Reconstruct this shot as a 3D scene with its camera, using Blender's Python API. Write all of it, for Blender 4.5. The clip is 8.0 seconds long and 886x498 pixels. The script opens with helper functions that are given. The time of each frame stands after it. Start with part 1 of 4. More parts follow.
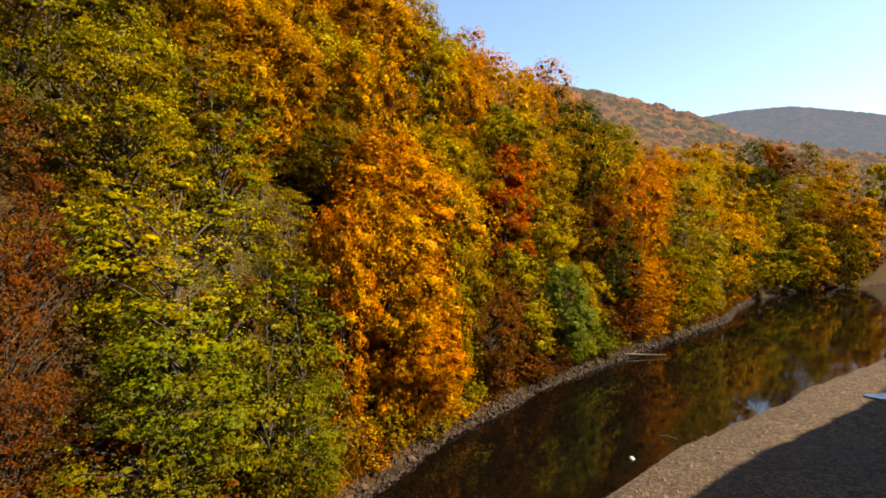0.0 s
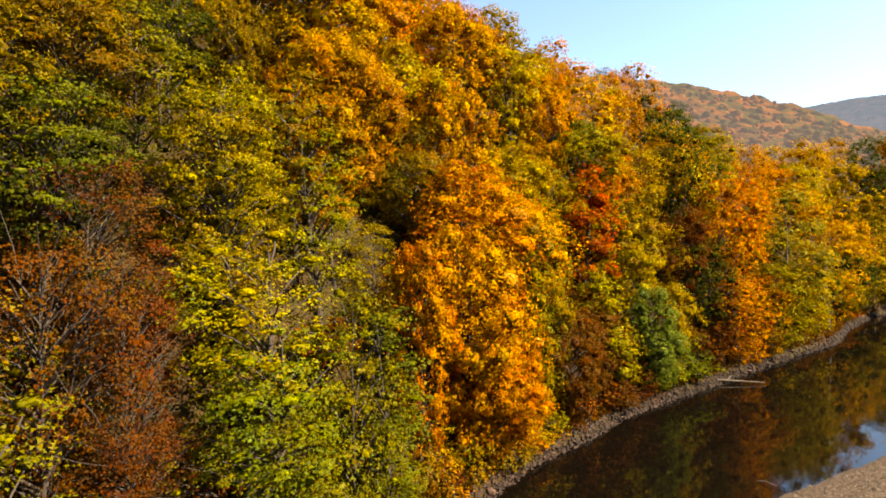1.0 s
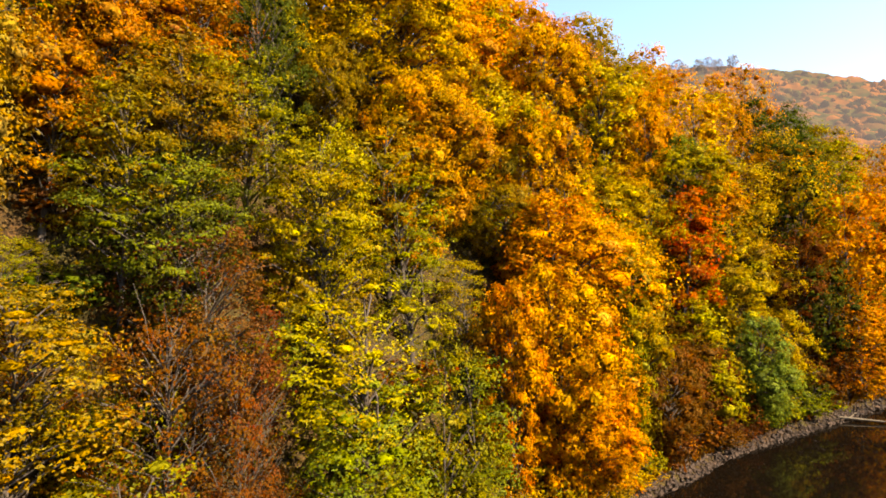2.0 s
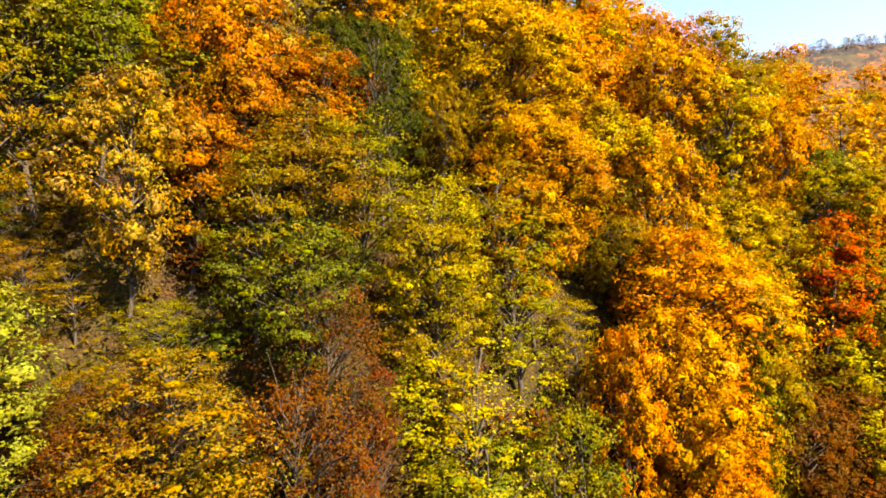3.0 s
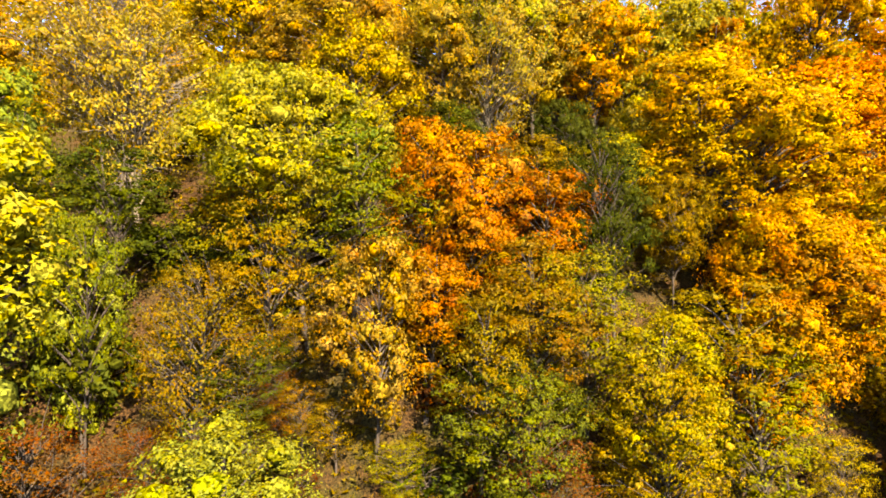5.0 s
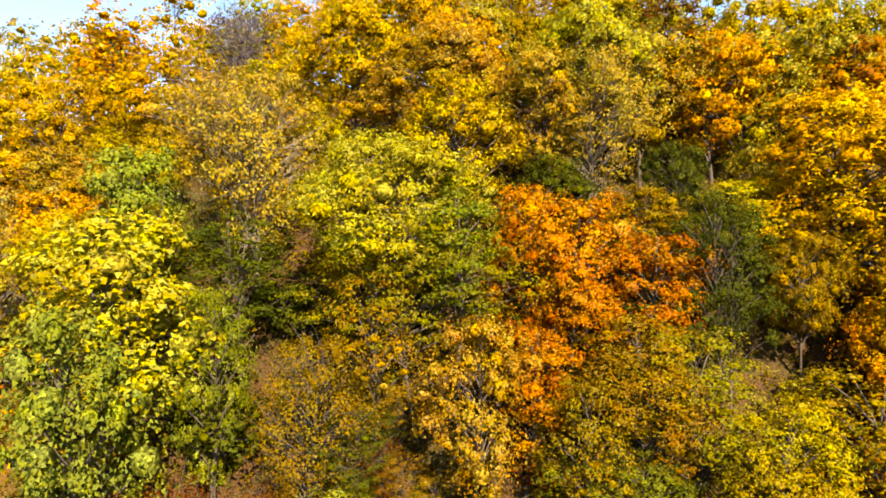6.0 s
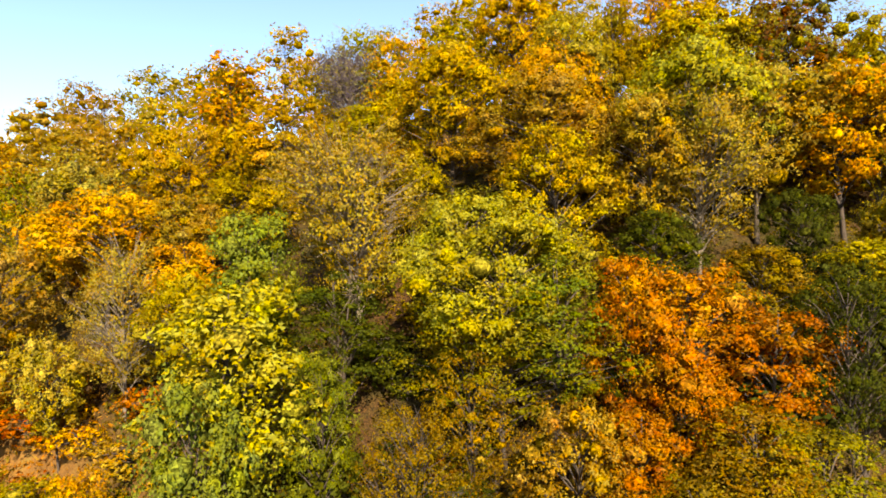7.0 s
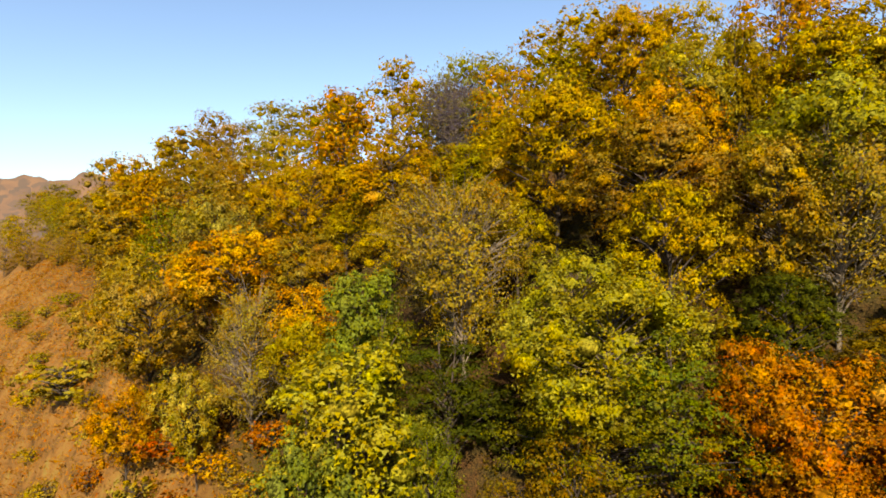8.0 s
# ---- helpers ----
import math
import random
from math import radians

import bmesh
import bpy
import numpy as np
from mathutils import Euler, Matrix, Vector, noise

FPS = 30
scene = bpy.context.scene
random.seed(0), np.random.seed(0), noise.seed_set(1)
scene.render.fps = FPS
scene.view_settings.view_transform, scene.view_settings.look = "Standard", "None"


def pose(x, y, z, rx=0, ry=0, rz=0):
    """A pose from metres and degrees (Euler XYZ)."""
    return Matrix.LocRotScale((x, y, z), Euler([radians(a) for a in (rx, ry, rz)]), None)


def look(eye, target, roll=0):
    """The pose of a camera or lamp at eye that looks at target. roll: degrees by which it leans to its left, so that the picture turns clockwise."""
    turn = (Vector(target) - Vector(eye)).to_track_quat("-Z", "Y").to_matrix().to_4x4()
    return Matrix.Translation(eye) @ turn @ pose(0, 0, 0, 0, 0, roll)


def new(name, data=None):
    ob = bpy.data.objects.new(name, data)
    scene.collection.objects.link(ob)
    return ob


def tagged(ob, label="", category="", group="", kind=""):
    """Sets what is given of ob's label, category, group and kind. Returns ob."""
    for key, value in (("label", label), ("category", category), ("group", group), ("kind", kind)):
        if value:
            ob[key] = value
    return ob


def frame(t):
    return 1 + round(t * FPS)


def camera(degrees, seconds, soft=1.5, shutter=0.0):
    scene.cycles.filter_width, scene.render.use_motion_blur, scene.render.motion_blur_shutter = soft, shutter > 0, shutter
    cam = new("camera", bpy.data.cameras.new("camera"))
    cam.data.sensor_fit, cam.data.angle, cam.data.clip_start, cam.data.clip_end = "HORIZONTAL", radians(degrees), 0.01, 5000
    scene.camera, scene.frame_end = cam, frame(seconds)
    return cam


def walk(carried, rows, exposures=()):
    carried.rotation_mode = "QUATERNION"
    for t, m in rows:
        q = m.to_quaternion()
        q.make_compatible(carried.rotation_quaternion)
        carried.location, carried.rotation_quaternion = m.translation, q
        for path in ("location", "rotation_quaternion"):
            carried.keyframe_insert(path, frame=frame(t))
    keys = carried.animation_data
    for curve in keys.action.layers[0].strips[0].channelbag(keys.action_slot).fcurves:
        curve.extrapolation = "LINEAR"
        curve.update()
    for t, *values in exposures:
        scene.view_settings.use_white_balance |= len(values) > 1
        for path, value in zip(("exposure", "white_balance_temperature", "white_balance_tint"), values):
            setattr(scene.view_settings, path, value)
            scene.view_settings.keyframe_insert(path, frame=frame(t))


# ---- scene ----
cam = camera(77.6, 8.0, 1.75)
METRES, EYE, TILT, LEAN, TURN = 30.0, 16.2, -1.1, 1.9, 0.0
ROWS = [
    (0.0, 0.0, 0.0, 0.0, 0.0, 0.0, 0.0),
    (0.5, -0.0006, -0.0015, 0.0384, 4.31, -0.03, -0.05),
    (1.0, -0.0015, -0.0038, 0.0808, 8.27, -0.1, -0.12),
    (1.5, -0.0045, -0.0053, 0.1277, 12.65, -0.18, -0.14),
    (3.0, -0.0081, -0.0112, 0.2783, 28.73, -0.75, -0.33),
    (3.5, -0.0097, -0.011, 0.3369, 35.26, -0.94, -0.42),
    (4.0, -0.0131, -0.0115, 0.4024, 40.93, -1.11, -0.5),
    (4.5, -0.0157, -0.0109, 0.4726, 46.02, -1.3, -0.57),
    (5.0, -0.0188, -0.0113, 0.5409, 51.29, -1.41, -0.56),
    (6.5, -0.0253, -0.0156, 0.7636, 66.53, -2.07, -0.3),
    (7.0, -0.03, -0.0172, 0.84, 71.42, -2.32, -0.23),
    (7.5, -0.0321, -0.018, 0.9203, 76.41, -2.62, -0.13),
    (8.0, -0.0355, -0.0199, 0.9988, 82.1, -2.91, 0.06),
]
EXPOSURES = [(0.0, 1.68), (0.5, 1.92), (1.0, 2.06), (1.5, 2.18), (3.0, 2.5), (5.0, 2.66), (6.5, 2.18), (7.0, 1.98), (7.5, 1.7), (8.0, 1.4)]
walk(cam, [(t, pose(0, 0, EYE, TILT, LEAN, TURN) @ pose(METRES * x, METRES * y, METRES * z, 90 + pitch, roll, yaw)) for t, x, y, z, yaw, pitch, roll in ROWS], EXPOSURES)

# ---- light ----
SUN_TURN, SUN_HEIGHT = 97.0, 40.0          # degrees: clockwise from +y, and above the horizon
world = bpy.data.worlds.new("sky")
scene.world = world
world.use_nodes = True
wn = world.node_tree.nodes
sky = wn.new("ShaderNodeTexSky")
sky.sky_type, sky.sun_disc = "NISHITA", False
sky.sun_elevation, sky.sun_rotation = radians(SUN_HEIGHT), radians(SUN_TURN)
sky.air_density, sky.dust_density, sky.ozone_density = 1.0, 0.7, 1.0
wn["Background"].inputs["Strength"].default_value = 0.085
world.node_tree.links.new(sky.outputs[0], wn["Background"].inputs["Color"])
sun_data = bpy.data.lights.new("sun", "SUN")
sun_data.energy, sun_data.angle, sun_data.color = 5.0, radians(0.55), (1.0, 0.83, 0.59)
a, b = radians(SUN_TURN), radians(SUN_HEIGHT)
sun_way = Vector((math.sin(a) * math.cos(b), math.cos(a) * math.cos(b), math.sin(b)))
sun = new("sun", sun_data)
sun.matrix_world = look(sun_way * 200, (0, 0, 0))


# ---- materials ----
class Nodes:
    """A short hand for node trees."""

    def __init__(self, name):
        self.mat = bpy.data.materials.new(name)
        self.mat.use_nodes = True
        self.t = self.mat.node_tree
        self.t.nodes.clear()
        self.out = self.add("ShaderNodeOutputMaterial")

    def add(self, kind, **values):
        n = self.t.nodes.new(kind)
        for key, value in values.items():
            setattr(n, key, value)
        return n

    def put(self, socket, value):
        if hasattr(value, "links"):
            self.t.links.new(value, socket)
        else:
            socket.default_value = value

    def math(self, op, x, y=0.0):
        n = self.add("ShaderNodeMath", operation=op)
        self.put(n.inputs[0], x)
        self.put(n.inputs[1], y)
        return n.outputs[0]

    def mix(self, f, x, y, blend="MIX"):
        n = self.add("ShaderNodeMix", data_type="RGBA", blend_type=blend)
        self.put(n.inputs[0], f)
        self.put(n.inputs[6], x)
        self.put(n.inputs[7], y)
        return n.outputs[2]

    def noise(self, scale, detail=3.0, where=None, rough=0.55):
        n = self.add("ShaderNodeTexNoise")
        n.inputs["Scale"].default_value, n.inputs["Detail"].default_value = scale, detail
        n.inputs["Roughness"].default_value = rough
        if where is not None:
            self.put(n.inputs["Vector"], where)
        return n.outputs["Fac"]

    def ramp(self, f, stops):
        n = self.add("ShaderNodeValToRGB")
        e = n.color_ramp.elements
        while len(e) < len(stops):
            e.new(0.5)
        for i, (at, col) in enumerate(stops):
            e[i].position, e[i].color = at, (*col, 1)
        self.put(n.inputs[0], f)
        return n.outputs[0]

    def bump(self, h, strength, dist):
        n = self.add("ShaderNodeBump")
        n.inputs["Strength"].default_value, n.inputs["Distance"].default_value = strength, dist
        self.put(n.inputs["Height"], h)
        return n.outputs[0]

    def where(self):
        return self.add("ShaderNodeTexCoord").outputs["Object"]

    def world_place(self):
        return self.add("ShaderNodeNewGeometry").outputs["Position"]

    def surface(self, col, rough, normal=None, spec=0.3):
        n = self.add("ShaderNodeBsdfPrincipled")
        self.put(n.inputs["Base Color"], col)
        self.put(n.inputs["Roughness"], rough)
        n.inputs["Specular IOR Level"].default_value = spec
        if normal is not None:
            self.put(n.inputs["Normal"], normal)
        self.put(self.out.inputs[0], n.outputs[0])
        return self.mat


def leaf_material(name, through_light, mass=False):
    """Leaves in the colour of their tree; mass: the dense inner foliage, mottled by leaves too small to part, the shade
    between them put into the colour.
    """
    m = Nodes(name)
    info = m.add("ShaderNodeObjectInfo")
    geo = m.add("ShaderNodeNewGeometry")
    one = geo.outputs["Random Per Island"]
    patch = m.noise(0.5, 3.0, m.where())
    hue = m.add("ShaderNodeHueSaturation")
    sway = m.math("ADD", m.math("MULTIPLY", m.math("SUBTRACT", one, 0.5), 0.01 if mass else 0.03), m.math("MULTIPLY", m.math("SUBTRACT", patch, 0.5), 0.1))
    sway = m.math("ADD", sway, m.math("MULTIPLY", m.math("SUBTRACT", info.outputs["Random"], 0.5), 0.02))
    m.put(hue.inputs["Hue"], m.math("ADD", sway, 0.5))
    m.put(hue.inputs["Saturation"], m.math("ADD", m.math("MULTIPLY", one, -0.16), 1.15))
    grain = m.math("FRACT", m.math("MULTIPLY", one, 37.7))
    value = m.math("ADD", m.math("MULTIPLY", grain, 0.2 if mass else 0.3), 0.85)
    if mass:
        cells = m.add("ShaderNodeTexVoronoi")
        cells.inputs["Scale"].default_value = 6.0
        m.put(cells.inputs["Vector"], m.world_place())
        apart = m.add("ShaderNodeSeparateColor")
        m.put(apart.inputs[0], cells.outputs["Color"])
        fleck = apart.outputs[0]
        # dark flecks paint the shaded gaps between the inner leaves
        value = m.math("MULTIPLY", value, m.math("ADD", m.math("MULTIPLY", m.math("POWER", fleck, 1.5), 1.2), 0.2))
    m.put(hue.inputs["Value"], value)
    m.put(hue.inputs["Color"], info.outputs["Color"])
    col = hue.outputs[0]
    p = m.add("ShaderNodeBsdfPrincipled")
    m.put(p.inputs["Base Color"], col)
    p.inputs["Roughness"].default_value, p.inputs["Specular IOR Level"].default_value = 0.7, 0.0
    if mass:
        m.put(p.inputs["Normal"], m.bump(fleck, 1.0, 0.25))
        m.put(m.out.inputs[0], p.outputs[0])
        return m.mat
    tr = m.add("ShaderNodeBsdfTranslucent")
    m.put(tr.inputs["Color"], col)
    mixed = m.add("ShaderNodeMixShader")
    mixed.inputs[0].default_value = through_light
    m.put(mixed.inputs[1], p.outputs[0])
    m.put(mixed.inputs[2], tr.outputs[0])
    m.put(m.out.inputs[0], mixed.outputs[0])
    return m.mat


def bark_material(name, dark, light):
    m = Nodes(name)
    w = m.where()
    stretch = m.add("ShaderNodeMapping")
    stretch.inputs["Scale"].default_value = (6, 6, 1.2)
    m.put(stretch.inputs["Vector"], w)
    f = m.noise(2.0, 4.0, stretch.outputs[0])
    lichen = m.noise(0.9, 3.0, w)
    col = m.mix(m.math("MULTIPLY", lichen, 0.6), m.ramp(f, [(0.3, dark), (0.7, light)]), (*[c * 1.25 for c in light], 1))
    return m.surface(col, 0.9, m.bump(f, 0.6, 0.05))


def ground_material():
    """Leaf litter on the slope, cobbles at the water's edge and gravel on the bar, parted by the inland attribute."""
    m = Nodes("valley_ground")
    w = m.world_place()
    big, mid, fine = m.noise(0.06, 4.0, w), m.noise(0.7, 4.0, w), m.noise(9.0, 3.0, w)
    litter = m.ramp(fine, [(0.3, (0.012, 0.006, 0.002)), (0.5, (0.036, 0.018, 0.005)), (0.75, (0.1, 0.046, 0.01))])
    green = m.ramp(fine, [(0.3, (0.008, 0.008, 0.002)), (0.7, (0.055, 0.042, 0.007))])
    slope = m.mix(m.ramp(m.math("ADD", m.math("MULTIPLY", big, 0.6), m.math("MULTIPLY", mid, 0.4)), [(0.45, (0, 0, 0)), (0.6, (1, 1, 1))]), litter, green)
    cells = m.add("ShaderNodeTexVoronoi")
    cells.inputs["Scale"].default_value = 5.5
    m.put(cells.inputs["Vector"], w)
    stone = m.ramp(cells.outputs["Color"], [(0.0, (0.03, 0.02, 0.012)), (0.5, (0.085, 0.057, 0.034)), (1.0, (0.19, 0.13, 0.078))])
    silt = m.ramp(mid, [(0.3, (0.042, 0.03, 0.02)), (0.7, (0.09, 0.064, 0.043))])
    gravel = m.mix(m.ramp(big, [(0.42, (0, 0, 0)), (0.62, (0.7, 0.7, 0.7))]), stone, silt)
    patchy = m.noise(1.7, 5.0, w, 0.7)
    gravel = m.mix(m.ramp(patchy, [(0.36, (0.75, 0.75, 0.75)), (0.56, (0, 0, 0))]), gravel, (0.035, 0.024, 0.015, 1))
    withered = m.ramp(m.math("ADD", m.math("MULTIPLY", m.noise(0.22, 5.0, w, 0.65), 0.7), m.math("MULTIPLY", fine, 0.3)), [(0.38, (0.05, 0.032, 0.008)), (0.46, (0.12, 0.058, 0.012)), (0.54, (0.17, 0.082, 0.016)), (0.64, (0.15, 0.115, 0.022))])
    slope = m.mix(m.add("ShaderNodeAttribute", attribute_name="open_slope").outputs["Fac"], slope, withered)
    inland = m.add("ShaderNodeAttribute", attribute_name="inland").outputs["Fac"]
    edge = m.math("ADD", m.math("MULTIPLY", inland, 0.4), m.math("SUBTRACT", mid, 0.5))
    mud = m.ramp(mid, [(0.3, (0.005, 0.003, 0.002)), (0.7, (0.02, 0.011, 0.006))])
    shore = m.add("ShaderNodeMapRange")
    m.put(shore.inputs["Value"], inland)
    shore.inputs["From Min"].default_value, shore.inputs["From Max"].default_value = -8.0, -5.0
    col = m.mix(m.ramp(edge, [(0.0, (0, 0, 0)), (0.15, (1, 1, 1))]), m.mix(shore.outputs[0], gravel, mud), slope)
    return m.surface(col, 0.95, m.bump(m.math("ADD", fine, cells.outputs["Distance"]), 0.8, 0.08), 0.15)


def stone_material(name, dark, light):
    m = Nodes(name)
    w = m.where()
    info = m.add("ShaderNodeObjectInfo")
    f, g = m.noise(2.5, 5.0, w), m.noise(14.0, 3.0, w)
    base = m.ramp(m.math("ADD", m.math("MULTIPLY", f, 0.7), m.math("MULTIPLY", info.outputs["Random"], 0.35)), [(0.25, dark), (0.8, light)])
    return m.surface(m.mix(m.math("MULTIPLY", g, 0.35), base, (*dark, 1)), 0.9, m.bump(g, 0.5, 0.03))


def water_material():
    m = Nodes("river_water")
    w = m.world_place()
    stretch = m.add("ShaderNodeMapping")
    stretch.inputs["Rotation"].default_value = (0, 0, radians(-38))
    stretch.inputs["Scale"].default_value = (1.0, 0.35, 1)
    m.put(stretch.inputs["Vector"], w)
    f, g = m.noise(1.6, 3.0, stretch.outputs[0]), m.noise(0.25, 2.0, w)
    h = m.math("ADD", f, m.math("MULTIPLY", g, 2.0))
    n = m.surface((0.003, 0.002, 0.0012, 1), 0.035, m.bump(h, 0.1, 0.05), 0.5)
    return n


LEAF, LEAF_MASS = leaf_material("autumn_leaf", 0.3), leaf_material("shade_flecked_foliage", 0, True)
BARK = bark_material("grey_brown_bark", (0.02, 0.014, 0.01), (0.065, 0.048, 0.034))
PALE_BARK = bark_material("pale_grey_bark", (0.05, 0.038, 0.026), (0.15, 0.118, 0.08))
SOIL, WATER = ground_material(), water_material()
STONE = stone_material("bank_stone", (0.01, 0.0055, 0.003), (0.1, 0.056, 0.032))
GRAVEL_STONE = stone_material("gravel_stone", (0.05, 0.034, 0.02), (0.24, 0.17, 0.105))
WHITE_STONE = stone_material("pale_limestone", (0.5, 0.48, 0.45), (0.85, 0.83, 0.8))


# ---- the lie of the land ----
SHORE = [(400, 175), (260, 165), (150, 152), (95, 142), (70, 124), (57, 108), (49, 96), (33, 81), (18.4, 66.4), (10, 58.5), (5.7, 52), (0, 45),
         (-5.5, 34.5), (-10, 22), (-16.5, 9), (-30, -9), (-58, -36), (-108, -76), (-300, -230)]
BAR = [(400, 120), (150, 112), (95, 100), (72, 84), (52.7, 66), (35, 54.4), (30.4, 50.3), (17, 41), (9, 33.4), (2, 20), (-5, 4), (-18, -16), (-46, -48), (-98, -88), (-280, -240)]


def aside(x, y, line):
    """Metres to the right of a line as it is walked, minus to its left."""
    x, y = np.asarray(x, float), np.asarray(y, float)
    best, side = np.full(x.shape, 1e9), np.ones(x.shape)
    for (ax, ay), (bx, by) in zip(line[:-1], line[1:]):
        dx, dy = bx - ax, by - ay
        t = np.clip(((x - ax) * dx + (y - ay) * dy) / (dx * dx + dy * dy), 0, 1)
        dist = np.hypot(x - ax - t * dx, y - ay - t * dy)
        near = dist < best - 1e-6
        side = np.where(near, np.where(dx * (y - ay) - dy * (x - ax) < 0, 1.0, -1.0), side)
        best = np.where(near, dist, best)
    return best * side


def wobble(x, y, size, seed):
    """Smooth unevenness between -1 and 1."""
    r = np.random.default_rng(seed)
    out = np.zeros(np.shape(x))
    for i in range(7):
        u, k = r.uniform(0, 6.283), r.uniform(0.6, 1.9) / size * 6.283
        out += np.sin((np.cos(u) * x + np.sin(u) * y) * k + r.uniform(0, 6.283))
    return out / 3.5


def land(x, y):
    x, y = np.asarray(x, float), np.asarray(y, float)
    d, e = aside(x, y, SHORE), -aside(x, y, BAR)
    slope = np.interp(d, [0, 1.5, 6, 10, 15, 20, 33, 48, 60, 80, 120, 200, 400], [0, 2, 11, 19, 26, 31, 42, 54, 60, 63, 75, 92, 120])
    s = np.clip((y - 80) / 100, 0, 1)
    hill = slope * (1 - 0.5 * s * s * (3 - 2 * s)) + wobble(x, y, 9, 3) * np.clip(d / 12, 0, 0.7) + wobble(x, y, 3, 4) * np.clip(d / 10, 0.1, 0.25)
    # beyond e = 14 an unseen bank is added to shade the bar
    bar = np.interp(e, [0, 2, 8, 14, 27, 60, 200, 500], [0, 0.25, 0.5, 0.9, 27.8, 29.5, 31, 34]) + wobble(x, y, 7, 5) * np.clip(e / 40, 0, 0.14)
    bed = -np.clip(np.minimum(-d, -e) * 0.35, 0, 1.6)
    return np.where(d > 0, hill, np.where(e > 0, bar, bed))


def height(x, y):
    return float(land(np.array([x]), np.array([y]))[0])


def mesh_from(name, verts, faces, mats, smooth=False, normals=None):
    """A mesh from an array of places and an array of corners, all faces with as many corners; normals: how the surface bends at each place."""
    verts, faces = np.asarray(verts, np.float32), np.asarray(faces, np.int32)
    me = bpy.data.meshes.new(name)
    n, k = faces.shape
    me.vertices.add(len(verts))
    me.vertices.foreach_set("co", verts.ravel())
    me.loops.add(n * k)
    me.loops.foreach_set("vertex_index", faces.ravel())
    me.polygons.add(n)
    me.polygons.foreach_set("loop_start", np.arange(0, n * k, k, dtype=np.int32))
    me.polygons.foreach_set("use_smooth", np.full(n, smooth))
    for m in mats:
        me.materials.append(m)
    me.update(calc_edges=True)
    me.validate()
    if normals is not None:
        me.attributes.new("custom_normal", "FLOAT_VECTOR", "POINT").data.foreach_set("vector", np.asarray(normals, np.float32).ravel())
    return me


def grid_faces(nx, ny):
    i = np.arange((nx - 1) * (ny - 1))
    q = (i // (nx - 1)) * nx + i % (nx - 1)
    return np.stack([q, q + 1, q + nx + 1, q + nx], 1)


def axis(lo, hi, step, far):
    out = np.geomspace(1, far, 14)[1:]
    return np.concatenate([lo - out[::-1], np.arange(lo, hi, step), hi + out])


xs, ys = axis(-125, 165, 1.6, 2500), axis(-95, 195, 1.6, 2500)
gx, gy = np.meshgrid(xs, ys)
gz = land(gx, gy)


def surface(x, y):
    """The height of the drawn ground at places inside its fine middle part."""
    x, y = np.asarray(x, float), np.asarray(y, float)
    i = np.clip(np.searchsorted(xs, x) - 1, 0, len(xs) - 2)
    j = np.clip(np.searchsorted(ys, y) - 1, 0, len(ys) - 2)
    u, v = (x - xs[i]) / (xs[i + 1] - xs[i]), (y - ys[j]) / (ys[j + 1] - ys[j])
    return (gz[j, i] * (1 - u) + gz[j, i + 1] * u) * (1 - v) + (gz[j + 1, i] * (1 - u) + gz[j + 1, i + 1] * u) * v


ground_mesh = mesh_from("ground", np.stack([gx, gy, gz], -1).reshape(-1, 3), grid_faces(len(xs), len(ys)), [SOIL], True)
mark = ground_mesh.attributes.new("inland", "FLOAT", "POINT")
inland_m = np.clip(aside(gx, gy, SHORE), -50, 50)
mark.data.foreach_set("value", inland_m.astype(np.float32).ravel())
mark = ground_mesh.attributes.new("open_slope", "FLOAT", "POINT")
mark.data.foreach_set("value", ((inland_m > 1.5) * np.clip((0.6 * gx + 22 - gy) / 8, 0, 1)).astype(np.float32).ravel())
ground = tagged(new("ground", ground_mesh), "steep hillside of brown leaf litter above a gravel river bar", "ground", kind="structure")

wx, wy = np.meshgrid(np.linspace(-320, 420, 75), np.linspace(-260, 260, 53))
water = tagged(new("water", mesh_from("water", np.stack([wx, wy, wx * 0], -1).reshape(-1, 3), grid_faces(75, 53), [WATER], True)),
               "dark calm river reflecting the autumn trees", "river", kind="structure")


# ---- far hills ----
def ball(rounds):
    bm = bmesh.new()
    bmesh.ops.create_icosphere(bm, subdivisions=rounds, radius=1.0)
    out = np.array([v.co[:] for v in bm.verts]), np.array([[v.index for v in f.verts] for f in bm.faces])
    bm.free()
    return out


BALL = ball(1)


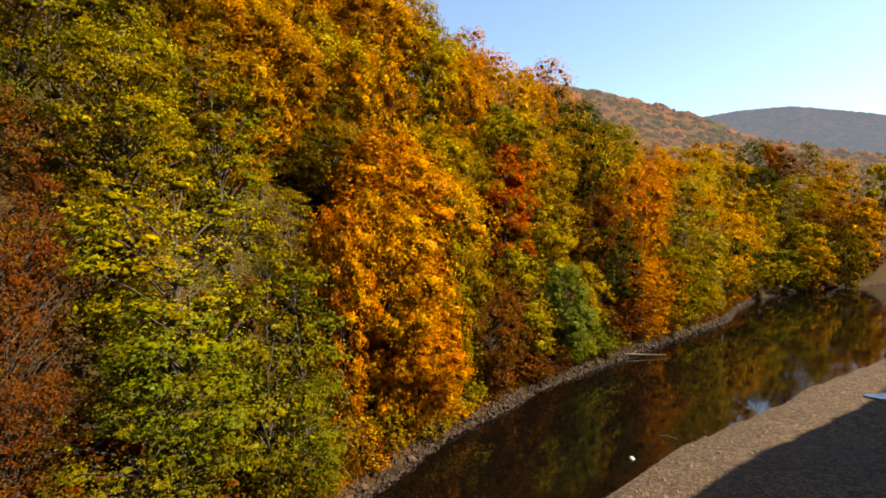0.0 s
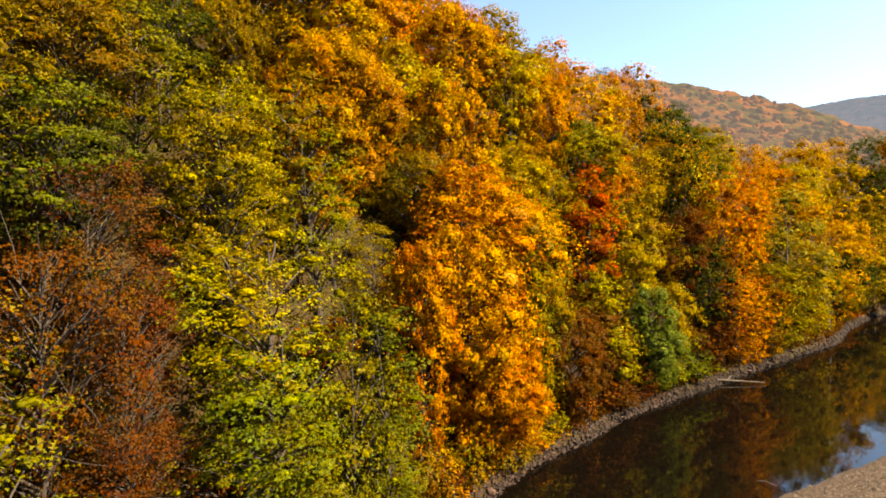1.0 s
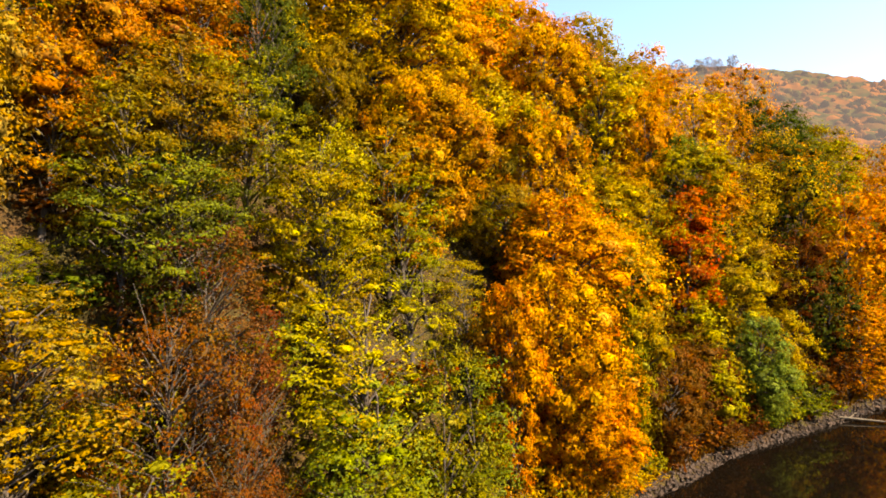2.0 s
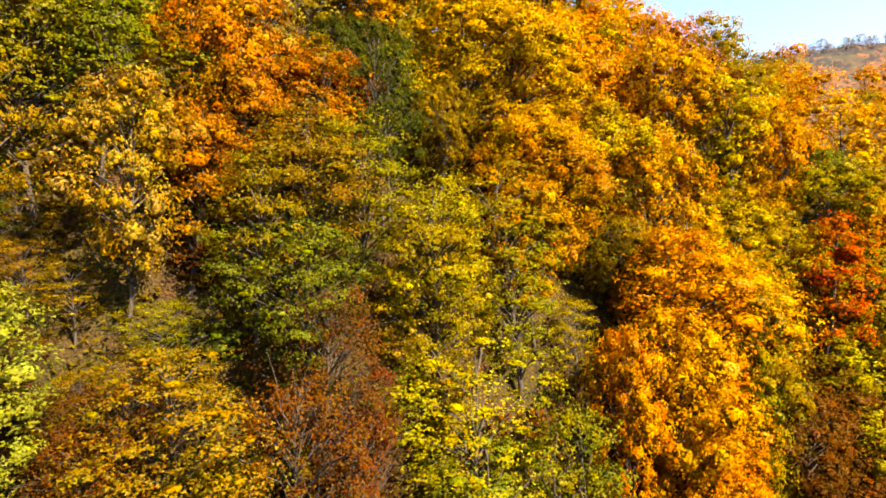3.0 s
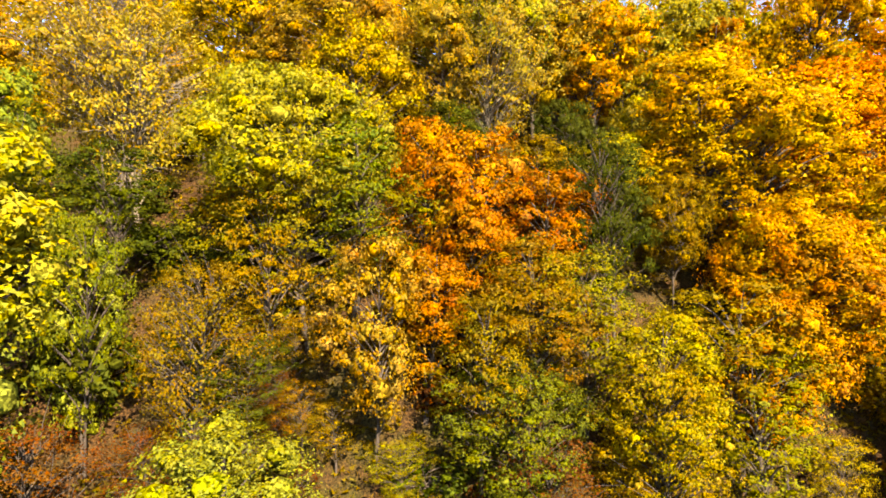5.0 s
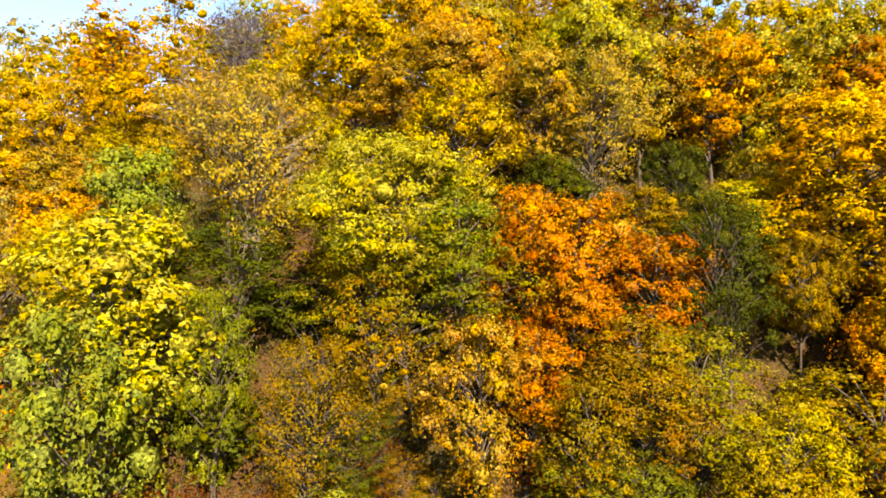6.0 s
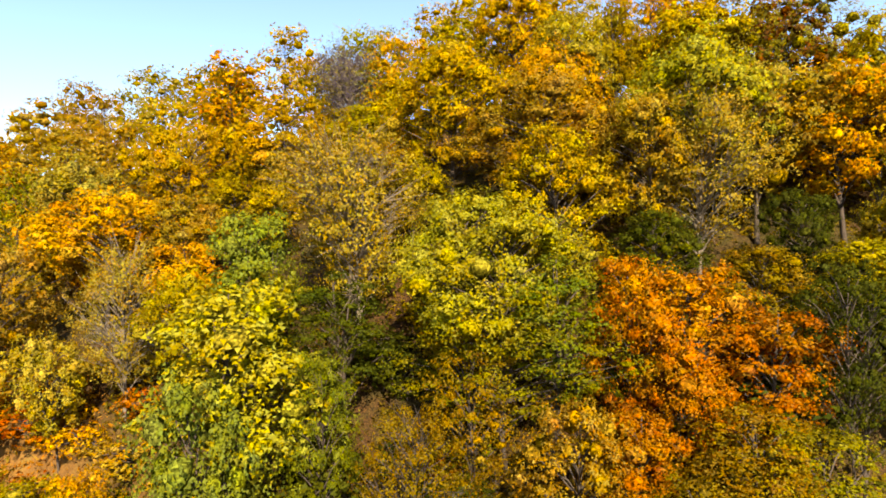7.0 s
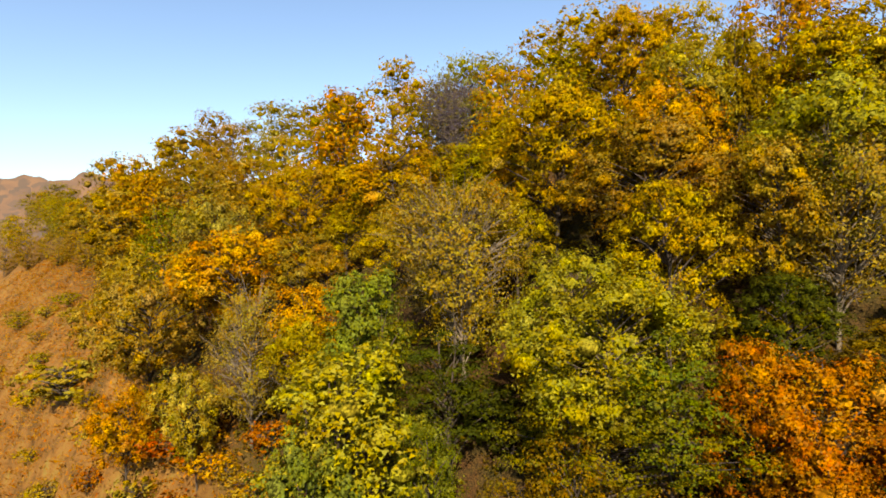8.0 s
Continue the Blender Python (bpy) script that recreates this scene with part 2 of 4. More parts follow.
def far_material(name, shades, haze_glow, amount):
    """Woods so far off that single crowns are only mottling, the haze before them put in as emission."""
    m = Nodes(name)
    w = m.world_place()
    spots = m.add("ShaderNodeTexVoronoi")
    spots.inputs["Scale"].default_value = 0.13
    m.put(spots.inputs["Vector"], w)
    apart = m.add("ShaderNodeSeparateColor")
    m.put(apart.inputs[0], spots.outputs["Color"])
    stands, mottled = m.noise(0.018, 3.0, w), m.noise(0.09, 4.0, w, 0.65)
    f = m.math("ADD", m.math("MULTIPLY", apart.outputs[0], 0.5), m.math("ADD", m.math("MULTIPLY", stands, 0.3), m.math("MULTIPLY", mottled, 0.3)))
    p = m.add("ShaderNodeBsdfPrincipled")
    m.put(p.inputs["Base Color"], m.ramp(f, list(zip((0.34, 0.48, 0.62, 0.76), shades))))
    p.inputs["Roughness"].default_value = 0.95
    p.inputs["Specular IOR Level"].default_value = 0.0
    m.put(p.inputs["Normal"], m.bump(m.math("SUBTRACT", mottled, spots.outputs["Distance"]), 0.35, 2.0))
    # emission stands in for the haze of the air
    p.inputs["Emission Color"].default_value = (*haze_glow, 1)
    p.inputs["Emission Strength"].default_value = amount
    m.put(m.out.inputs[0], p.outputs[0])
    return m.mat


def unit(v):
    return v / (np.linalg.norm(v, axis=1)[:, None] + 1e-9)


def canopy(x, y, size, seed):
    """The rounded tops of close-standing crowns, 0 to 1, about size across."""
    best = np.full(x.shape, 9.0)
    i, j = np.floor(x / size), np.floor(y / size)
    for di in (-1, 0, 1):
        for dj in (-1, 0, 1):
            a, b = i + di, j + dj
            u = np.sin(a * 127.1 + b * 311.7 + seed) * 43758.5453
            v = np.sin(a * 269.5 + b * 183.3 + seed) * 43758.5453
            best = np.minimum(best, np.hypot(x / size - a - (u - np.floor(u)), y / size - b - (v - np.floor(v))))
    return np.clip(1 - best ** 2, 0, 1)


def far_hill(name, label, turns, rises, away, depth, bump, mat, seed, n, rows, crowns):
    """A wooded ridge: compass turns and the rise of its crest over the eye, in degrees, at a distance away."""
    u = np.linspace(turns[0], turns[-1], n)
    crest = np.interp(u, turns, rises)
    verts = []
    for j in range(rows):
        f = j / (rows - 1)
        reach = away - depth * (1 - f)
        top = reach * np.tan(np.radians(crest)) * (0.02 + 0.98 * f ** 0.8) + 20
        x, y = reach * np.sin(np.radians(u)), reach * np.cos(np.radians(u))
        z = top + bump * (wobble(x, y, bump * 6, seed) * 0.5 + canopy(x, y, bump * 1.3, seed) * 0.8)
        verts.append(np.stack([x, y, z], 1))
    back = verts[-1].copy()
    back[:, :2] *= 1.15
    back[:, 2] = 0
    verts.append(back)
    verts = np.concatenate(verts)
    quads = grid_faces(n, rows + 1)[:, ::-1]
    tris = np.concatenate([quads[:, [0, 1, 2]], quads[:, [0, 2, 3]]])
    # single crowns standing out of the woods
    g = np.random.default_rng(seed)
    bv, bf = BALL
    at = verts[g.integers(n * rows // 3, n * (rows - 3), crowns)]
    at = at + g.normal(0, 1, at.shape) * bump * np.array([0.6, 0.6, 0.06])
    size = bump * g.uniform(0.5, 1.0, (len(at), 1, 1))
    balls = at[:, None, :] + bv[None] * size * g.uniform(0.7, 1.25, (len(at), len(bv), 1)) * np.array([1, 1, 1.15])
    tris = np.concatenate([tris, (np.arange(len(at))[:, None, None] * len(bv) + bf[None]).reshape(-1, 3) + len(verts)])
    return tagged(new(name, mesh_from(name, np.concatenate([verts, balls.reshape(-1, 3)]), tris, [mat], True)), label, "hill", kind="structure")


# the emission colour and strength lay haze over each ridge
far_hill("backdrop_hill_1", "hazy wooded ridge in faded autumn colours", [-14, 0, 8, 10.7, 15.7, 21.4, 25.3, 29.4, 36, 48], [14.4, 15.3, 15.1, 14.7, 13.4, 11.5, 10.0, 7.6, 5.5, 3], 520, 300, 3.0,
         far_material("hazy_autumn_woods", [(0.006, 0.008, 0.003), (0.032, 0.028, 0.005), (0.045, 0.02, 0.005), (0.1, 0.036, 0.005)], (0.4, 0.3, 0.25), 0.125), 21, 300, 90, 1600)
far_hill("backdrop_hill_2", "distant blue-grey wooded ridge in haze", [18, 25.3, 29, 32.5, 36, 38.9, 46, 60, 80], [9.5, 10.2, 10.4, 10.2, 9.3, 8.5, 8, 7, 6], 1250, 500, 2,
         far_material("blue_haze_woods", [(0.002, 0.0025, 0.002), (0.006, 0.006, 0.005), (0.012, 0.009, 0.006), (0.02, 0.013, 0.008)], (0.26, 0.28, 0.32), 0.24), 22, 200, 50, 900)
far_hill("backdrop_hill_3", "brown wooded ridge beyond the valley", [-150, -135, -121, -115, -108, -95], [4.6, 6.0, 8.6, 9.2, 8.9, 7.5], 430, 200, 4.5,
         far_material("brown_haze_woods", [(0.008, 0.006, 0.002), (0.022, 0.012, 0.003), (0.04, 0.017, 0.003), (0.06, 0.027, 0.005)], (0.45, 0.3, 0.21), 0.28), 23, 160, 50, 160)


def part(name, mesh, parent, label=""):
    ob = new(name, mesh)
    ob.parent = parent
    return tagged(ob, label)


def tubes(paths, sides=6):
    """Tapered round limbs: each path is a list of (place, radius)."""
    verts, faces = [], []
    for path in paths:
        base = len(verts)
        for i, (p, rad) in enumerate(path):
            p = Vector(p)
            q = Vector(path[min(i + 1, len(path) - 1)][0]) - Vector(path[max(i - 1, 0)][0])
            q.normalize()
            s = q.orthogonal().normalized()
            t = q.cross(s)
            for k in range(sides):
                w = 6.2832 * k / sides
                verts.append(tuple(p + (s * math.cos(w) + t * math.sin(w)) * rad))
        for i in range(len(path) - 1):
            for k in range(sides):
                o, l = base + i * sides, (k + 1) % sides
                faces.append((o + k, o + l, o + sides + l, o + sides + k))
    return verts, faces


def crown_meshes(name, seed, h=14.0, r=4.5, low=0.05, bough=1.6, tufts=11, tuft=0.45, per=40, leaf=0.2, widest=0.45, bark=BARK, twigs=0, core=0.5, gather=1.08, thin=1.0, flat=0.85, lift=0.15):
    """The trunk with its limbs; and the crown, whose boughs bear rounded tufts of leaves over a dense inner mass."""
    g = np.random.default_rng(seed)
    centres = np.empty((0, 3))
    for tries in range(2400):
        f = g.uniform(0.0, 1.0) ** 0.8
        wide = (0.25 + 0.75 * f / widest) ** 0.6 if f < widest else (1 - ((f - widest) / (1.14 - widest)) ** 2.2) ** 0.6
        turn = g.uniform(0, 6.2832)
        lumpy = 1 + 0.2 * math.sin(2 * turn + seed + 5 * f) + 0.16 * math.sin(3 * turn + 1.7 * seed) + 0.16 * math.sin(5 * turn + 2.1 * seed + 9 * f)
        reach = max(0.0, r * wide * lumpy - bough * 0.7) * g.uniform(0.4, 1.0) ** 0.35
        c = np.array([math.cos(turn) * reach, math.sin(turn) * reach, h * low + bough * 0.5 + (h * (1 - low) - bough * 1.35) * f])
        if not len(centres) or ((centres - c) ** 2).sum(1).min() > (gather * bough) ** 2:
            centres = np.vstack([centres, c])
    centres = centres[g.random(len(centres)) < 0.9]
    k = len(centres)
    # trunk and limbs
    lean = g.uniform(-0.5, 0.5, 2)
    spine = lambda f: np.array([lean[0] * f + 0.18 * math.sin(5 * f + seed), lean[1] * f + 0.18 * math.cos(4 * f + seed), h * f])
    girth = 0.014 * h
    paths = [[(spine(f), girth * (1 - f) ** 1.25 + 0.015) for f in np.linspace(-0.08, 0.9, 9)]]
    for c in centres:
        f = min(0.82, max(0.1, c[2] / h - 0.1 - 0.09 * np.hypot(c[0], c[1]) / r))
        a0 = spine(f)
        mid = (a0 + c) / 2 + np.array([0, 0, 0.25]) + g.uniform(-0.2, 0.2, 3)
        paths.append([(a0, 0.09 * (1 - f) + 0.025), (mid, 0.05), (c, 0.02)])
        for _ in range(twigs):
            tip = c + g.normal(0, 0.9, 3) + np.array([0, 0, 0.5])
            paths.append([(mid, 0.03), ((mid + tip) / 2 + g.uniform(-0.15, 0.15, 3), 0.022), (tip, 0.01)])
    v, q = tubes(paths, 3 if h > 14 or h < 5 else 4)
    wood = mesh_from(name + "_trunk", v, q, [bark], True)
    # rounded tufts spread over every bough, but for its under side
    swell = g.uniform(0.6, 1.32, k)
    i = np.arange(tufts)
    up = 1 - 1.62 * (i + 0.5) / tufts
    ring = np.sqrt(1 - up ** 2)
    spread = np.stack([np.cos(2.4 * i) * ring, np.sin(2.4 * i) * ring, up], 1)
    turns = g.uniform(0, 6.2832, k)
    c, s_ = np.cos(turns), np.sin(turns)
    way = np.stack([spread[None, :, 0] * c[:, None] - spread[None, :, 1] * s_[:, None], spread[None, :, 0] * s_[:, None] + spread[None, :, 1] * c[:, None], np.repeat(spread[None, :, 2], k, 0)], -1).reshape(-1, 3)
    way = unit(way + g.normal(0, 0.22, way.shape))
    hub, size = np.repeat(centres, tufts, 0), bough * np.repeat(swell, tufts)
    out = unit((hub - np.array([0, 0, h * (low + 0.75) / 2])) * np.array([1, 1, 0.6]))
    keep = (np.sum(way * out, 1) > -0.55) & (g.random(len(way)) < thin)
    way, hub, size, out = way[keep], hub[keep], size[keep], out[keep]
    tuft_at = hub + way * (size * g.uniform(0.5, 0.85, len(way)))[:, None] * np.array([1, 1, flat])
    tuft_size = size * tuft * g.uniform(0.6, 1.3, len(way))
    # leaves, laid like shingles round their tuft
    n = len(tuft_at) * per
    axis_of, out_of = np.repeat(way, per, 0), np.repeat(out, per, 0)
    side = unit(unit(g.normal(0, 1, (n, 3))) + 0.6 * axis_of + np.array([0, 0, 0.15]))
    place = np.repeat(tuft_at, per, 0) + side * np.repeat(tuft_size, per)[:, None] * g.uniform(0.4, 1.2, (n, 1)) * np.array([1, 1, flat])
    bend = unit(side * 0.38 + axis_of * 0.48 + out_of * 0.28 + g.normal(0, 0.25, (n, 3)) + np.array([0, 0, lift - 0.15]))
    facing = unit(bend + g.normal(0, 0.4, (n, 3)) + np.array([0, 0, 0.15]))
    facing *= np.where(np.sum(facing * bend, 1) < 0, -1.0, 1.0)[:, None]
    along = unit(np.cross(facing, g.normal(0, 1, (n, 3))))
    across = np.cross(facing, along)
    length = leaf * g.uniform(0.6, 1.35, (n, 1))
    wide = length * g.uniform(0.36, 0.58, (n, 1))
    corners = np.stack([place - along * length * 0.4 + across * wide, place - along * length * 0.25 - across * wide, place + along * length * 0.6], 1).reshape(-1, 3)
    faces = np.arange(n * 3).reshape(-1, 3)
    bend = np.repeat(bend, 3, 0)
    if core == 0:
        return wood, mesh_from(name + "_crown", corners, faces, [LEAF], True, bend)
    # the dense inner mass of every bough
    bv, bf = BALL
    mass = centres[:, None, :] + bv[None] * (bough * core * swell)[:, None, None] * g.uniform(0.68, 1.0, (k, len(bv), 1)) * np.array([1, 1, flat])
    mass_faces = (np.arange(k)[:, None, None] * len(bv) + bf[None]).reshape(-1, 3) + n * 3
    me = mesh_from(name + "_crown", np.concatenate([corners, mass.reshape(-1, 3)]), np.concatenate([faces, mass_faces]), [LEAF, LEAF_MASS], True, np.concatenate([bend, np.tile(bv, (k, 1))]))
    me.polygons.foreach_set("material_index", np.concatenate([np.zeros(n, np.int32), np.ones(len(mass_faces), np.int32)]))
    return wood, me


def kinds(name, first, h=14.0, **fine):
    """Trees of differing build with leaves of one fineness, some leafy to the foot and some with a bare stem; each with the radius for which it was built."""
    builds = [(0.02, 0.4, 4.4), (0.05, 0.5, 3.4), (0.03, 0.36, 2.7), (0.04, 0.5, 6.0), (0.26, 0.5, 5.0), (0.2, 0.45, 3.8), (0.22, 0.5, 2.8), (0.28, 0.46, 6.4)]
    return [(*crown_meshes(name, first + i, low=low, widest=wide, h=h, r=r * h / 14, **fine), r * h / 14) for i, (low, wide, r) in enumerate(builds)]


SHAPES = {
    "close": kinds("broadleaf", 61, bough=1.2, tufts=13, per=36, leaf=0.125, tuft=0.44),
    "near": kinds("broadleaf", 11, bough=1.3, tufts=12, per=24, leaf=0.17, tuft=0.44),
    "full": kinds("broadleaf", 21, bough=1.55, tufts=12, per=20, leaf=0.22, tuft=0.44),
    "far": kinds("far_broadleaf", 31, h=19.0, bough=2.15, tufts=11, per=12, leaf=0.36, tuft=0.5, core=0.3),
    "distant": kinds("distant_broadleaf", 71, h=19.0, bough=2.4, tufts=10, per=10, leaf=0.48),
    "layered": kinds("layered_tree", 81, bough=1.2, tufts=9, per=28, leaf=0.145, tuft=0.58, core=0.34, thin=0.9, flat=0.5, lift=0.3, gather=1.25),
    "sparse": [(*crown_meshes("sparse_tree", 40 + i, low=0.2, bough=1.25, tufts=9, per=30, leaf=0.17, tuft=0.6, twigs=4, core=0, thin=0.75, widest=wide, bark=PALE_BARK), 4.5) for i, wide in enumerate((0.45, 0.55))],
    "twiggy": [(*crown_meshes("twiggy_tree", 91 + i, low=0.05, bough=1.0, tufts=9, per=28, leaf=0.15, tuft=0.7, twigs=2, core=0, thin=0.72, gather=1.25, widest=wide, r=3.6), 3.6) for i, wide in enumerate((0.5, 0.6))],
    "shrub": [(*crown_meshes("shrub", 51 + i, h=3.0, r=1.9, low=0.02, bough=0.68, tufts=6, per=7, leaf=0.2, widest=wide, core=0.4), 1.9) for i, wide in enumerate((0.4, 0.55, 0.5))],
}
COLOURS = {
    "gold": ((0.3, 0.165, 0.006), "golden yellow"), "amber": ((0.33, 0.138, 0.004), "amber orange"), "orange": ((0.25, 0.1, 0.008), "bright orange"),
    "rust_orange": ((0.2, 0.078, 0.008), "rusty orange"), "red": ((0.24, 0.068, 0.005), "red-orange"), "red_brown": ((0.088, 0.034, 0.01), "reddish brown"),
    "fresh_green": ((0.115, 0.135, 0.018), "fresh green"), "russet": ((0.09, 0.038, 0.009), "russet brown"), "yellow": ((0.205, 0.16, 0.019), "bright yellow"), "lime": ((0.128, 0.132, 0.018), "light yellow-green"),
    # dark green is also planted as the shade of gaps between trees
    "yellow_green": ((0.168, 0.148, 0.017), "yellow-green"), "green": ((0.085, 0.096, 0.009), "green"), "dark_green": ((0.04, 0.046, 0.006), "dark green"),
    "olive_green": ((0.11, 0.1, 0.008), "olive green"), "olive_yellow": ((0.168, 0.13, 0.008), "olive yellow"), "olive_gold": ((0.235, 0.16, 0.008), "golden olive"),
    "olive_brown": ((0.14, 0.09, 0.009), "brownish olive"), "straw": ((0.195, 0.128, 0.018), "pale straw-yellow"), "tan": ((0.205, 0.15, 0.024), "thin tan"),
    # the last grey has the haze of distance mixed into the leaf colour
    "grey": ((0.06, 0.05, 0.055), "nearly bare grey"), "haze_grey": ((0.22, 0.2, 0.21), "hazy grey"),
}
chance = random.Random(5)
standing = []


def plant(colour, shape, rows, foot=None):
    """Trees or shrubs at x, y with their height and the radius of their crown."""
    tint, word = COLOURS[colour]
    for x, y, h, r in rows:
        shrub = shape == "shrub"
        away = math.hypot(x, y)
        use = shape if shape != "full" else "close" if away < 27 else "near" if away < 50 else "full" if away < 78 else "far" if away < 118 else "distant"
        if use in ("close", "near") and away < 42:
            use = "twiggy" if colour in ("red_brown", "russet") else "layered" if colour.startswith("olive") or colour in ("green", "dark_green") else use
        k = 3.0 if shrub else 19.0 if use in ("far", "distant") else 14.0
        builds = SHAPES[use]
        if len(builds) == 8:
            builds = builds[:4] if use in ("far", "distant") or aside(x, y, SHORE) < 8 or colour == "lime" and away < 60 else builds[4:]
        fitting = sorted(builds, key=lambda s: abs(s[2] / k - r / h))[:2 if len(builds) == 4 else 3]
        wood, crown, w = chance.choice(fitting)
        base = new("shrub" if shrub else "tree")
        z = height(x, y) if foot is None else foot
        wider = chance.uniform(0.86, 1.16)
        base.matrix_world = pose(x, y, z, chance.uniform(-4, 4), chance.uniform(-4, 4), chance.uniform(0, 360)) @ Matrix.Diagonal((r / w * wider, r / w / wider, h / k, 1))
        if shrub:
            tagged(base, f"low {word} shrub on the wooded slope", "shrub", "shrubs on the hillside")
        elif shape == "sparse":
            tagged(base, f"{word} half-bare autumn tree with pale branches on the slope", "tree", "trees on the hillside")
        elif foot is not None:
            tagged(base, "hazy grey-brown tree on the crest of the far ridge", "tree", "trees on the far ridge")
        else:
            tagged(base, f"{word} autumn broadleaf tree on the steep river slope", "tree", "trees on the hillside")
        part("trunk", wood, base)
        leaves = part("crown", crown, base)
        v = chance.uniform(0.94, 1.2)
        leaves.color = (tint[0] * v, tint[1] * v * chance.uniform(0.9, 1.03), tint[2], 1)
        standing.append((x, y, r))


plant("gold", "full", [(10.3, 78.1, 17.5, 4.4), (48.9, 97.8, 23.0, 5.4), (83.6, 179.7, 23.0, 6.5), (105.2, 153.8, 20.2, 6.5), (-18.5, 44.9, 16.4, 6.5), (-6.5, 64.5, 17.8, 6.5), (-21.1, 44.0, 17.3, 5.7), (-14.6, 42.2, 14.8, 4.9), (-33.0, 46.0, 16.3, 5.7), (-46.7, 28.2, 16.3, 4.9)])
plant("gold", "full", [(-66.7, -15.2, 16.4, 6.5), (-22.3, 69.1, 17.6, 6.5), (-22.2, 73.7, 16.6, 6.5), (41.3, 90.3, 13.1, 4.9), (91.9, 137.3, 15.0, 4.9)])
plant("amber", "full", [(-2.0, 49.2, 15.7, 5.0), (-7.2, 52.0, 15.9, 4.5), (3.8, 69.0, 18.0, 3.5), (27.0, 78.6, 23.0, 5.3), (110.5, 146.6, 23.0, 6.5), (-6.9, 36.2, 16.4, 2.7), (-15.1, 40.4, 14.3, 4.3), (-15.4, 54.8, 18.1, 6.1), (-15.1, 66.8, 17.1, 6.5), (27.0, 76.7, 11.2, 4.9), (-6.4, 44.6, 14.9, 3.3)])
plant("amber", "full", [(-4.2, 51.6, 14.8, 3.8), (-4.1, 39.5, 15.0, 2.5)])
plant("olive_gold", "full", [(-1.3, 66.6, 19.0, 4.5), (23.1, 80.8, 18.5, 4.6), (93.2, 142.0, 17.1, 6.5), (126.5, 158.8, 23.0, 6.5), (73.6, 138.8, 21.2, 6.3), (-10.6, 49.9, 15.1, 5.0), (-16.1, 63.4, 16.5, 6.0), (-36.6, 21.5, 15.7, 4.1), (-79.9, 27.5, 17.1, 6.5), (-99.7, -5.9, 17.7, 6.5), (-74.1, -8.1, 16.0, 6.5)])
plant("olive_gold", "full", [(-66.0, 3.6, 16.8, 5.5), (-62.8, 31.2, 18.3, 5.4), (-130.4, -47.8, 21.0, 6.5), (72.1, 126.5, 12.1, 5.0), (-85.0, -10.0, 17.8, 6.5), (-48.1, 44.6, 16.1, 6.5), (-35.1, 56.1, 16.9, 6.5)])
plant("rust_orange", "full", [(-13.8, 41.7, 13.9, 4.9), (104.7, 176.5, 23.0, 6.5)])
plant("red", "full", [(6.2, 61.8, 18.2, 3.6)])
plant("olive_brown", "full", [(11.1, 66.5, 16.2, 3.7), (-21.9, 19.6, 12.4, 3.2), (-15.1, 34.6, 13.5, 3.7), (-22.0, 24.1, 11.3, 3.8), (-20.4, 13.4, 11.0, 3.4), (-30.8, 11.7, 14.5, 2.9), (-49.1, 35.5, 19.0, 2.5), (102.4, 140.3, 17.2, 5.9)])
plant("olive_yellow", "full", [(7.7, 57.1, 14.6, 3.1), (-12.6, 25.4, 13.9, 4.0), (0.6, 47.6, 12.1, 2.1), (-16.4, 28.7, 13.0, 3.8), (-16.3, 27.8, 14.3, 2.7), (-15.6, 27.4, 13.5, 3.5), (-115.0, -18.5, 19.8, 6.5), (0.9, 48.0, 19.0, 3.5), (34.1, 83.4, 12.9, 4.5)])
plant("green", "full", [(-8.1, 30.5, 14.2, 2.9), (-11.7, 24.2, 11.7, 3.8), (-20.5, 20.4, 10.5, 4.3), (-40.9, 1.6, 16.3, 2.4), (-35.1, 3.2, 15.4, 2.2), (-30.5, 17.0, 14.8, 3.4)])
plant("russet", "full", [(3.4, 51.0, 11.0, 3.8), (-17.4, 16.9, 11.4, 2.7), (19.9, 73.1, 15.4, 3.0), (-15.1, 19.0, 6.9, 2.0), (-21.8, 12.2, 8.5, 2.1)])
# several of these dark crowns stand in for shaded gaps
plant("dark_green", "full", [(21.1, 82.2, 16.7, 5.5), (-19.5, 20.7, 11.8, 3.0), (-21.9, 31.9, 14.6, 2.4), (-22.0, 31.2, 15.9, 2.6), (23.3, 74.7, 14.4, 3.9), (53.8, 105.1, 13.9, 3.6), (-39.5, 5.4, 13.3, 2.8), (63.0, 117.1, 12.5, 4.0), (-38.9, 5.2, 13.4, 3.5)])
plant("dark_green", "full", [(-29.9, 10.1, 7.0, 2.6)])
plant("yellow_green", "full", [(39.5, 89.4, 23.0, 6.3), (-33.8, 15.2, 15.0, 6.1), (-35.9, 14.4, 15.6, 4.8), (-37.9, 35.7, 18.5, 6.2), (-32.5, 49.9, 16.3, 6.1), (-30.2, 64.6, 17.7, 6.5), (-51.9, 34.4, 15.6, 6.5), (-42.9, 53.2, 16.4, 6.5)])
plant("olive_green", "full", [(-9.1, 28.0, 15.9, 2.6), (-8.4, 29.6, 8.0, 3.1), (-15.9, 14.4, 12.1, 2.6), (-20.1, 26.6, 12.4, 4.0), (-32.0, 14.6, 12.5, 6.0), (-13.4, 34.1, 13.7, 3.3), (-89.2, -29.3, 17.3, 6.5), (81.9, 131.7, 11.7, 4.6)])
plant("red_brown", "full", [(-17.9, 19.8, 11.3, 2.9), (-15.4, 18.9, 11.6, 2.0), (-17.3, 22.2, 6.0, 2.2)])
